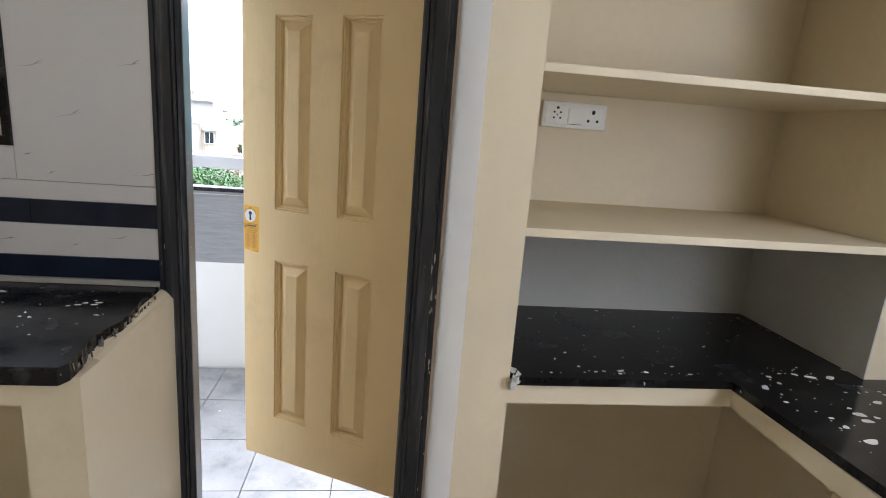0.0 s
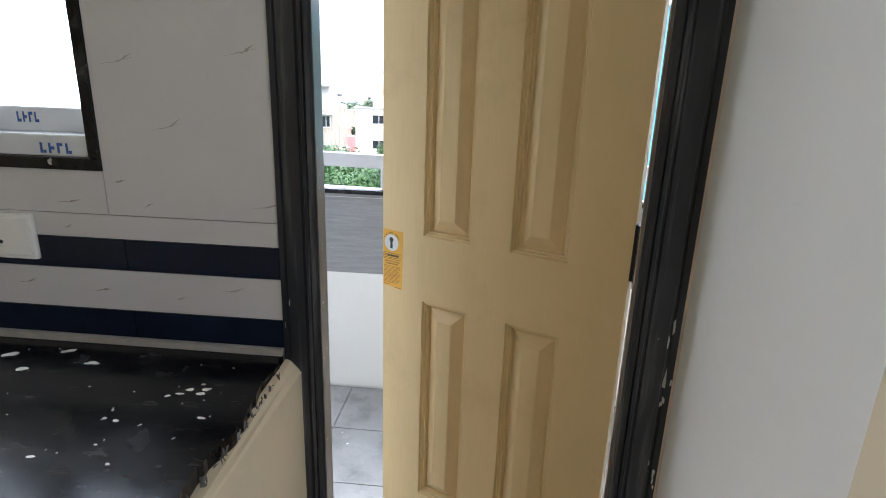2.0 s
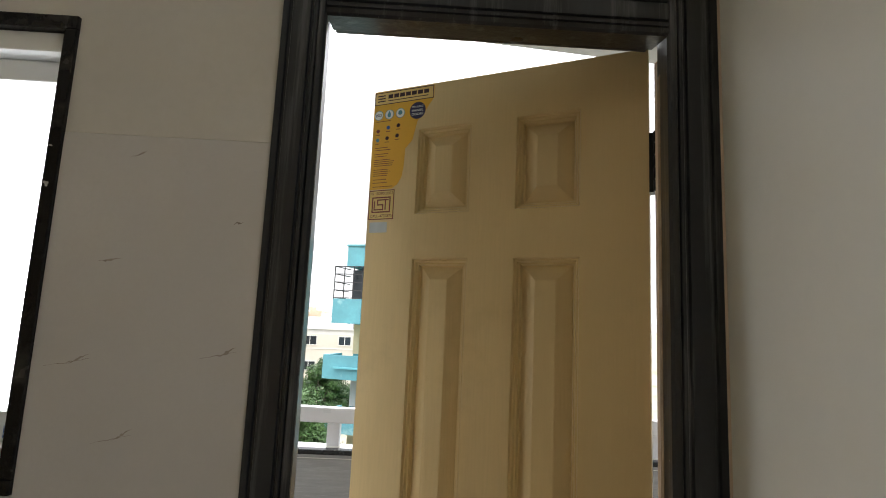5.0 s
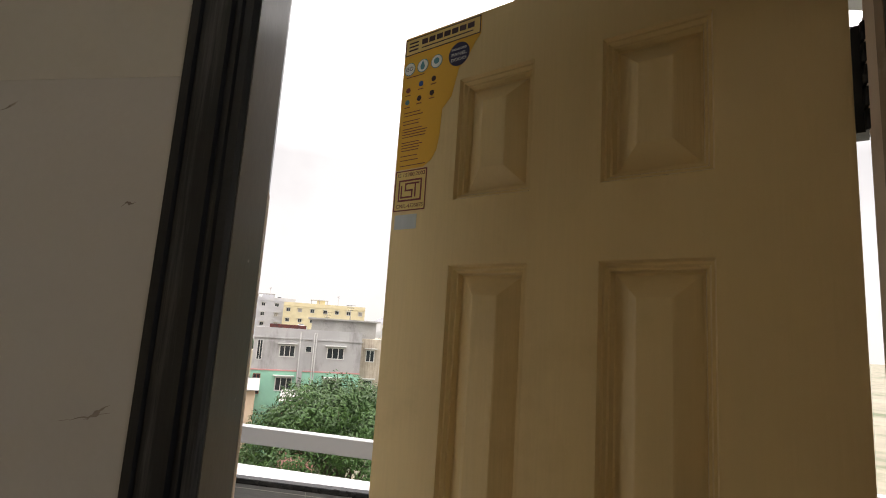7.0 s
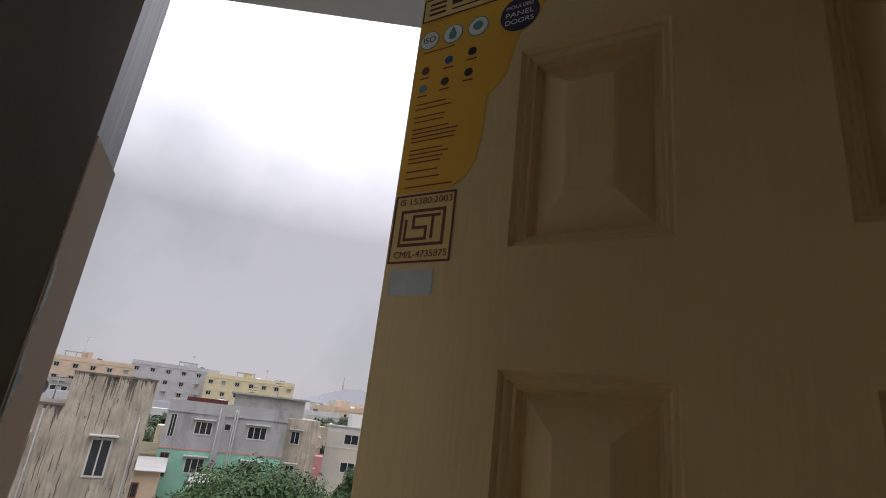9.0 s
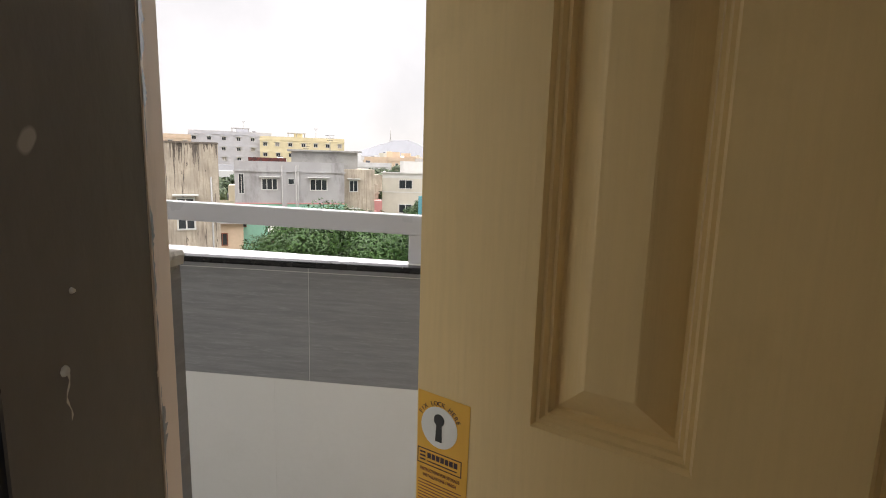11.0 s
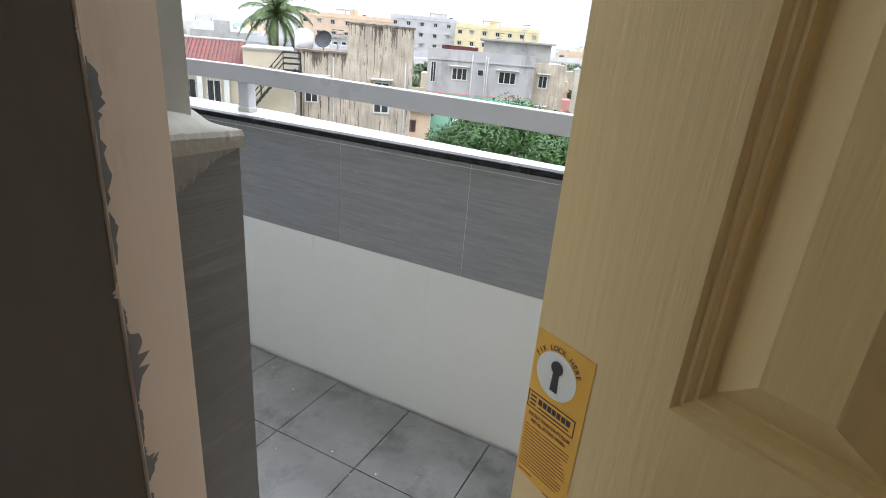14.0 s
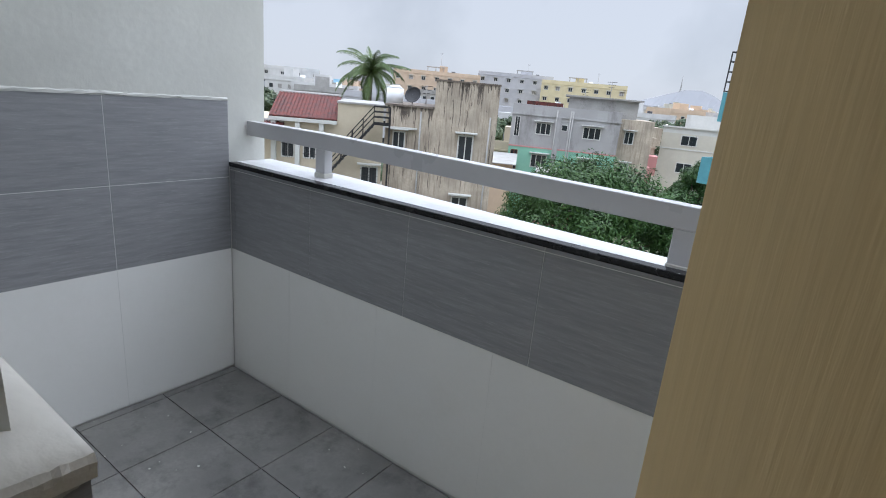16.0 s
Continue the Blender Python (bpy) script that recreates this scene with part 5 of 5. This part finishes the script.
for k in range(74):
    a = radians(r.uniform(-4, 66))                    # bearing from straight ahead towards the left
    d = 85 + 330 * (k / 74) ** 0.9 + r.uniform(-12, 12)
    x, y = -d * math.sin(a), d * math.cos(a)
    turn = radians(35) + a * 0.25 + r.uniform(-0.25, 0.25)
    w = r.uniform(8, 17)
    top = min(1.0 + d * 0.012, 6.0) - r.uniform(0, 5.5)
    tone = TONES[r.randrange(len(TONES))]
    block_house({"far_white": "white", "ivory": "ivory", "lilac": "pale grey", "house_cream": "cream", "far_blue": "light blue", "peach": "peach", "concrete": "bare concrete", "yellow": "pale yellow"}[tone] + " flat-roofed town house among others",
                (x, y), (x + w * math.cos(turn), y + w * math.sin(turn)), top, r.uniform(8, 12), tone, 3 if d < 180 else 2, 4 if d < 220 else 3, seed=100 + k, shade=d < 130, near=d < 110, roof=r.random() < 0.6)

for k in range(26):                                   # pale houses that climb towards the hill
    a = radians(r.uniform(6, 24))
    d = 170 + 11 * k + r.uniform(-8, 8)
    x, y = -d * math.sin(a), d * math.cos(a)
    turn, w = r.uniform(0.1, 0.7), r.uniform(7, 13)
    tone = ("far_white", "lilac", "ivory", "concrete", "peach")[r.randrange(5)]
    block_house({"far_white": "white", "ivory": "ivory", "lilac": "pale grey", "peach": "peach", "concrete": "bare concrete"}[tone] + " small house on the rising ground",
                (x, y), (x + w * math.cos(turn), y + w * math.sin(turn)), 1.2 + d * r.uniform(0.000, 0.017), 9, tone, 3, 3, seed=300 + k, shade=False, near=False, roof=r.random() < 0.5)

for k in range(20):                                   # hazy crowded houses beyond the red roof
    a = radians(r.uniform(44, 58))
    d = 105 + 9 * k + r.uniform(-6, 6)
    x, y = -d * math.sin(a), d * math.cos(a)
    turn, w = radians(35) + r.uniform(-0.3, 0.4), r.uniform(7, 14)
    tone = ("far_white", "lilac", "peach", "concrete", "far_blue", "far_white")[r.randrange(6)]
    block_house({"far_white": "white", "lilac": "pale grey", "peach": "peach", "concrete": "bare concrete", "far_blue": "light blue"}[tone] + " house in the crowded far quarter",
                (x, y), (x + w * math.cos(turn), y + w * math.sin(turn)), 1.0 + d * r.uniform(-0.006, 0.017), 9, tone, 3, 4, seed=400 + k, shade=False, near=False, roof=r.random() < 0.7)


# small roof and yard things in the middle distance
def antenna(x, y, z, tall):
    a = thing("antenna", "thin grey roof antenna on a pole", "antenna", pose(x, y, z), group="roof antennas")
    part("pole", cylinder(bmesh.new(), (0, 0, 0), (0, 0, tall), 0.045, 0.03, 6), M["concrete"], a)
    for k in range(3):
        part("rod", boxes((-0.5 + 0.1 * k, -0.015, tall - 0.25 * k - 0.1, 0.5 - 0.1 * k, 0.015, tall - 0.25 * k - 0.06)), M["iron"], a)
    return a


for x, y, z, tall in ((-21.6, 53.5, 1.1, 2.0), (-19.2, 54.0, 2.4, 1.6), (-102, 136, 7.0, 6.0), (-11.0, 67.5, 1.5, 2.2), (-60, 156, 7.2, 3.5), (-84, 158, 8.6, 4.0), (-24.6, 31.5, 0.5, 1.4)):
    antenna(x, y, z, tall)


def roof_tank(x, y, z, tone, r=0.6):
    k = thing("water_tank", ("white" if tone == "tank_white" else "black") + " plastic water tank on a roof", "water tank", pose(x, y, z), group="roof tanks")
    bm = cylinder(bmesh.new(), (0, 0, 0), (0, 0, 1.1), r, r, 16)
    part("body", bm, M[tone], k)
    bm = cylinder(bmesh.new(), (0, 0, 1.1), (0, 0, 1.32), r, r * 0.4, 16)
    part("shoulder", bm, M[tone], k)
    part("lid", cylinder(bmesh.new(), (0, 0, 1.32), (0, 0, 1.40), r * 0.42, r * 0.38, 12), M["tank_black"], k)
    for q in range(3):
        part("band", cylinder(bmesh.new(), (0, 0, 0.2 + 0.32 * q), (0, 0, 0.25 + 0.32 * q), r + 0.02, r + 0.02, 16), M[tone], k)
    return k


for x, y, z, tone in ((-20.5, 55.0, 0.25, "tank_black"), (-23.5, 51.5, 0.25, "tank_white"), (-9.5, 69.5, -0.55, "tank_white"), (-29.5, 54.5, -3.9, "tank_black"), (-36, 68, -2.9, "tank_white")):
    roof_tank(x, y, z, tone)


def roof_frame(x, y, z, turn):
    """An open concrete frame of posts and beams left standing on a roof."""
    f = thing("roof_frame", "bare concrete posts and beams on a roof", "roof frame", pose(x, y, z, 0, 0, turn), group="roof frames")
    for a in (0, 2.4, 4.8):
        for c in (0, 3.0):
            part("post", boxes((a, c, 0, a + 0.22, c + 0.22, 2.1)), M["concrete"], f)
    for c in (0, 3.0):
        part("beam", boxes((-0.2, c - 0.02, 2.101, 5.2, c + 0.24, 2.3)), M["concrete"], f)
    return f


roof_frame(-88, 158, 8.3, 30)
roof_frame(-68, 154, 6.9, 24)
roof_frame(-104, 132, 6.5, 38)

# low sheds and a yard wall between the stained tower and the mint house
def shed(x, y, w, d, top, turn, paint, roof_mat, label):
    s = thing("shed", label, "shed", pose(x, y, GROUND, 0, 0, turn))
    h = top - GROUND
    part("wall", boxes((0, 0, 0, w, d, h)), M[paint], s)
    part("roof", extruded([(-0.4, h + 0.02), (d + 0.4, h + 0.55), (d + 0.4, h + 0.62), (-0.4, h + 0.09)], -0.3, w + 0.3, "x"), M[roof_mat], s)
    for k in range(2):
        house_window(s, 0.6 + k * (w * 0.45), h - 1.9, 0.9, 1.1, "brown_door" if k else "trim_white", "dark_pane", False)
    return s


shed(-27.5, 40.5, 5.0, 4.0, -4.2, 28, "peach", "concrete", "low peach shed with a grey sheet roof")
shed(-31.0, 44.0, 4.0, 3.5, -2.6, 30, "house_cream", "roof_red", "low cream shed with a rusty sheet roof")
shed(-20.8, 43.5, 3.2, 3.0, -5.0, 24, "pink", "concrete", "low dusty pink shed with a grey sheet roof")

structure("ground", boxes((-3000, -3000, GROUND - 1, 3000, 3000, GROUND)), M["ground"], "dusty town ground with scrub", "ground")
structure("road", boxes((-60, 17.0, GROUND + 0.002, 60, 22.5, GROUND + 0.03)), M["road"], "worn asphalt lane between the houses", "road")
structure("house_below", boxes((-2.45, 0.15, GROUND, 2.6, 1.80, -0.181), (-8, -9, GROUND, 8, 0.149, -0.1)), M["plaster_out"], "plastered lower storeys of the building", "wall")


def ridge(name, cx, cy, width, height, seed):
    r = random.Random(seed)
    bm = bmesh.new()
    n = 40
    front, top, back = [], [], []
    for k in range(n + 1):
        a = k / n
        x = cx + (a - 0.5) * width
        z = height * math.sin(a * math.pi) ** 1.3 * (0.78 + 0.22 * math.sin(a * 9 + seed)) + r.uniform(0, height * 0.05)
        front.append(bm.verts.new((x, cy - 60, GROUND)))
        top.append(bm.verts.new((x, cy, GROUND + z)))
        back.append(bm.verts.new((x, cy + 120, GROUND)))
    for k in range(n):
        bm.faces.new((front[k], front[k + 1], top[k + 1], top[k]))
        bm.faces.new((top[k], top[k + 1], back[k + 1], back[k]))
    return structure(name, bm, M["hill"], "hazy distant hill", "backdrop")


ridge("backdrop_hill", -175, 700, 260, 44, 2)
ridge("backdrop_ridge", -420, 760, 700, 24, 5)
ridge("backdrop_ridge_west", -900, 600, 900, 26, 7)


mast = thing("mast", "thin lattice radio mast on the far hill", "mast", pose(-168, 702, GROUND + 37))
for k in range(4):
    part("leg", cylinder(bmesh.new(), (1.2 * (k % 2), 1.2 * (k // 2), 0), (0.6, 0.6, 20), 0.22, 0.12, 6), M["concrete"], mast)


# ---- trees ----
def leafy(bm, r, centre, radius, count, size, squash=0.8):
    for _ in range(count):
        d = Vector((r.gauss(0, 1), r.gauss(0, 1), r.gauss(0, 1))).normalized()
        p = centre + Vector((d.x, d.y, d.z * squash)) * radius * r.uniform(0.62, 1.08)
        n = (d + Vector((r.uniform(-0.8, 0.8), r.uniform(-0.8, 0.8), r.uniform(-0.2, 0.9)))).normalized()
        t = n.orthogonal().normalized()
        t = (Matrix.Rotation(r.uniform(0, math.tau), 3, n) @ t)
        s = n.cross(t)
        a, w = size * r.uniform(0.7, 1.4), size * r.uniform(0.22, 0.40)
        v = [bm.verts.new(q) for q in (p - t * a, p + s * w - n * w * 0.3, p + t * a, p - s * w - n * w * 0.3)]
        bm.faces.new((v[0], v[1], v[2], v[3]))


def tree(label, x, y, top, spread, clumps, seed, leaf="leaf", per=420, size=0.20, tall=6.0):
    r = random.Random(seed)
    t = thing("tree", label, "tree", pose(x, y, GROUND))
    h = top - GROUND
    bm = cylinder(bmesh.new(), (0, 0, 0), (0.1, 0.1, h - tall), 0.32, 0.22, 10)
    knots = []
    for k in range(clumps):
        a = k * 2.399 + r.uniform(-0.4, 0.4)
        q = math.sqrt((k + 0.5) / clumps)
        c = Vector((spread * q * math.cos(a), spread * q * math.sin(a), h - tall * 0.30 - tall * 0.42 * q * q + r.uniform(-0.7, 0.5) * tall * 0.16))
        knots.append(c)
        if k % 3 == 0:
            cylinder(bm, (0.1, 0.1, h - tall * r.uniform(0.8, 1.0)), c, 0.13, 0.03, 6)
    part("trunk", bm, M["bark"], t)
    bm = bmesh.new()
    for c in knots:
        leafy(bm, r, c, spread * r.uniform(0.20, 0.34), per, size)
    ob = part("crown", bm, M[leaf], t, flip=False)
    tagged(ob, kind="stuff")
    return t


tree("broad dark green mango tree below the balcony", -8.3, 24.0, 0.55, 4.2, 60, 3, per=900, size=0.105, tall=7.0)
tree("dark green tree beside the mango tree", -4.6, 22.0, -3.2, 3.0, 20, 9, per=750, size=0.11, tall=5.0)
tree("slender green tree beside the turquoise flats", -6.6, 38.0, 0.2, 2.0, 52, 4, per=330, size=0.12, tall=7.0)
tree("low green trees in front of the ivory house", -9.6, 42.0, -4.2, 3.4, 16, 6, per=330, size=0.22, tall=4.5)
r = random.Random(8)
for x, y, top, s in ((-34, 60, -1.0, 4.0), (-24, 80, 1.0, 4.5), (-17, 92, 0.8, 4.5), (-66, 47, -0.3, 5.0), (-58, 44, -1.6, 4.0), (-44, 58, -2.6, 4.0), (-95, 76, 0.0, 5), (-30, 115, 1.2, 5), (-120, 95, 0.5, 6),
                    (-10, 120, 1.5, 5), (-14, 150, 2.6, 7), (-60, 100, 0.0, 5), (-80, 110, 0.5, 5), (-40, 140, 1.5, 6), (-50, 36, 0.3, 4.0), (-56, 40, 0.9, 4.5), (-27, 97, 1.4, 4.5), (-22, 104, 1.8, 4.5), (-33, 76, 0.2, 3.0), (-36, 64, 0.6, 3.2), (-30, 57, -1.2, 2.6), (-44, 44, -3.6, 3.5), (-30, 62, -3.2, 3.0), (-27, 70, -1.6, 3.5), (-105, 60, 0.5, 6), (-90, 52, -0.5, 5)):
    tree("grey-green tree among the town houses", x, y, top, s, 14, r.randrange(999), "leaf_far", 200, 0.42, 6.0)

# coconut palm behind the red roof
palm = thing("palm_tree", "tall coconut palm with drooping fronds", "palm", pose(-33.5, 34.5, GROUND))
h = 2.6 - GROUND
bm = bmesh.new()
for k in range(9):
    cylinder(bm, (0.05 * k, 0, h * k / 9), (0.05 * (k + 1), 0, h * (k + 1) / 9), 0.26 - 0.012 * k, 0.25 - 0.012 * k, 9)
part("trunk", bm, M["bark"], palm)
r = random.Random(12)
for k in range(38):
    a = k * 2.399 + r.uniform(-0.3, 0.3)
    up = 1.45 - 1.9 * (k / 38) + r.uniform(-0.15, 0.15)
    bend = r.uniform(0.05, 0.15)
    step = r.uniform(0.17, 0.25)
    bm = bmesh.new()
    p = Vector((0.45, 0, h))
    out = Vector((math.cos(a), math.sin(a), 0))
    side = Vector((-math.sin(a), math.cos(a), 0))
    last = p.copy()
    for j in range(16):
        d = (out * math.cos(up) + Vector((0, 0, 1)) * math.sin(up)).normalized()
        p = p + d * step
        up -= bend
        cylinder(bm, last, p, 0.022, 0.018, 4)
        w = 0.75 * math.sin(min(1.0, (j + 2) / 7) * 1.57) * (1.0 - (j / 17) ** 3)
        for q in (-1, 1):
            for e in (0.0, 0.2, 0.4, 0.6, 0.8):
                b = last.lerp(p, e)
                tip = b + side * q * w * 0.55 + d * w * 0.6 - Vector((0, 0, 1)) * w * 0.55 * r.uniform(0.6, 1.3)
                v = [bm.verts.new(z) for z in (b - d * 0.030, b + d * 0.030, tip)]
                bm.faces.new(v)
        last = p.copy()
    part("frond", bm, M["palm_leaf"], palm, flip=False)

# covered vehicle and fence in the yard
yard = thing("parked_car", "car under a dark grey cover in the yard", "car", pose(-20.3, 21.4, GROUND, 0, 0, 40))
bm = bmesh.new()
prof = [(-2.0, 0.25), (2.0, 0.25), (2.05, 0.8), (1.3, 0.95), (0.7, 1.45), (-0.9, 1.45), (-1.6, 1.0), (-2.05, 0.9)]
part("cover", softened(extruded(prof, -0.8, 0.8, "y"), 0.10, 2), M["car"], yard)
for x in (-1.3, 1.3):
    for y in (-0.78, 0.62):
        part("wheel", cylinder(bmesh.new(), (x, y, 0.3), (x, y + 0.16, 0.3), 0.3, sides=14), M["tank_black"], yard)

# ---- tiles of the balcony ----
G_JOINTS = [-2.237, -2.20, -1.655, -1.112, -0.568, -0.025, 0.518, 1.061, 1.604, 2.147, 2.4]
for x0, x1 in zip(G_JOINTS, G_JOINTS[1:]):
    part("tile", boxes((x0 + 0.0010, 1.6016, 0.6245, x1 - 0.0010, P_IN, 1.0185)), M["grey_tile"], parapet)
    part("tile", boxes((x0 + 0.0010, 1.6017, 1.0212, x1 - 0.0010, P_IN, 1.0360)), M["grey_tile"], parapet)
W_JOINTS = [-2.237, -1.788, -1.245, -0.702, -0.159, 0.384, 0.927, 1.470, 2.013, 2.4]
for x0, x1 in zip(W_JOINTS, W_JOINTS[1:]):
    part("tile", boxes((x0 + 0.0004, 1.6022, -0.027, x1 - 0.0005, P_IN, 0.6228)), M["white_tile"], parapet)
for y0, y1 in ((0.216, 0.523), (0.523, 1.066), (1.066, 1.599)):
    for z0, z1, kind in ((-0.027, 0.6228, "white_tile"), (0.6245, 0.982, "grey_tile"), (0.9845, 1.338, "grey_tile")):
        part("tile", boxes((E_WALL, y0 + 0.0012, z0, -2.2375, y1 - 0.0010, z1)), M[kind], end_wall)
part("grout_bed", boxes((E_WALL, 0.216, -0.024, -2.2381, 1.599, 1.337)), M["white_grout"], end_wall)
bm = softened(boxes((E_WALL, 0.216, 1.338, -2.2355, 1.599, 1.352)), 0.003, 1)
bmesh.ops.subdivide_edges(bm, edges=[e for e in bm.edges if e.calc_length() > 0.5], cuts=40)
rng = random.Random(6)
for v in bm.verts:
    v.co.z += rng.uniform(-0.004, 0.004)
    v.co.x += rng.uniform(-0.001, 0.002)
part("cement_lip", bm, M["trim_white"], end_wall, "ragged white cement lip over the tiles")
FX = [-2.2365, -2.190] + [-1.826 + 0.364 * k for k in range(12)] + [2.399]
FY = [0.2165, 0.480, 0.845, 1.213, 1.5940]
balcony_floor = bpy.data.objects["balcony_slab"]
for x0, x1 in zip(FX, FX[1:]):
    for y0, y1 in zip(FY, FY[1:]):
        part("tile", boxes((x0 + 0.0021, y0 + 0.0021, -0.042, x1 - 0.0021, y1 - 0.0021, -0.033)), M["floor_tile"], balcony_floor)
part("sill_floor", boxes((-0.078, 0.151, -0.042, 0.69, 0.2145, -0.033)), M["floor_tile"], balcony_floor)
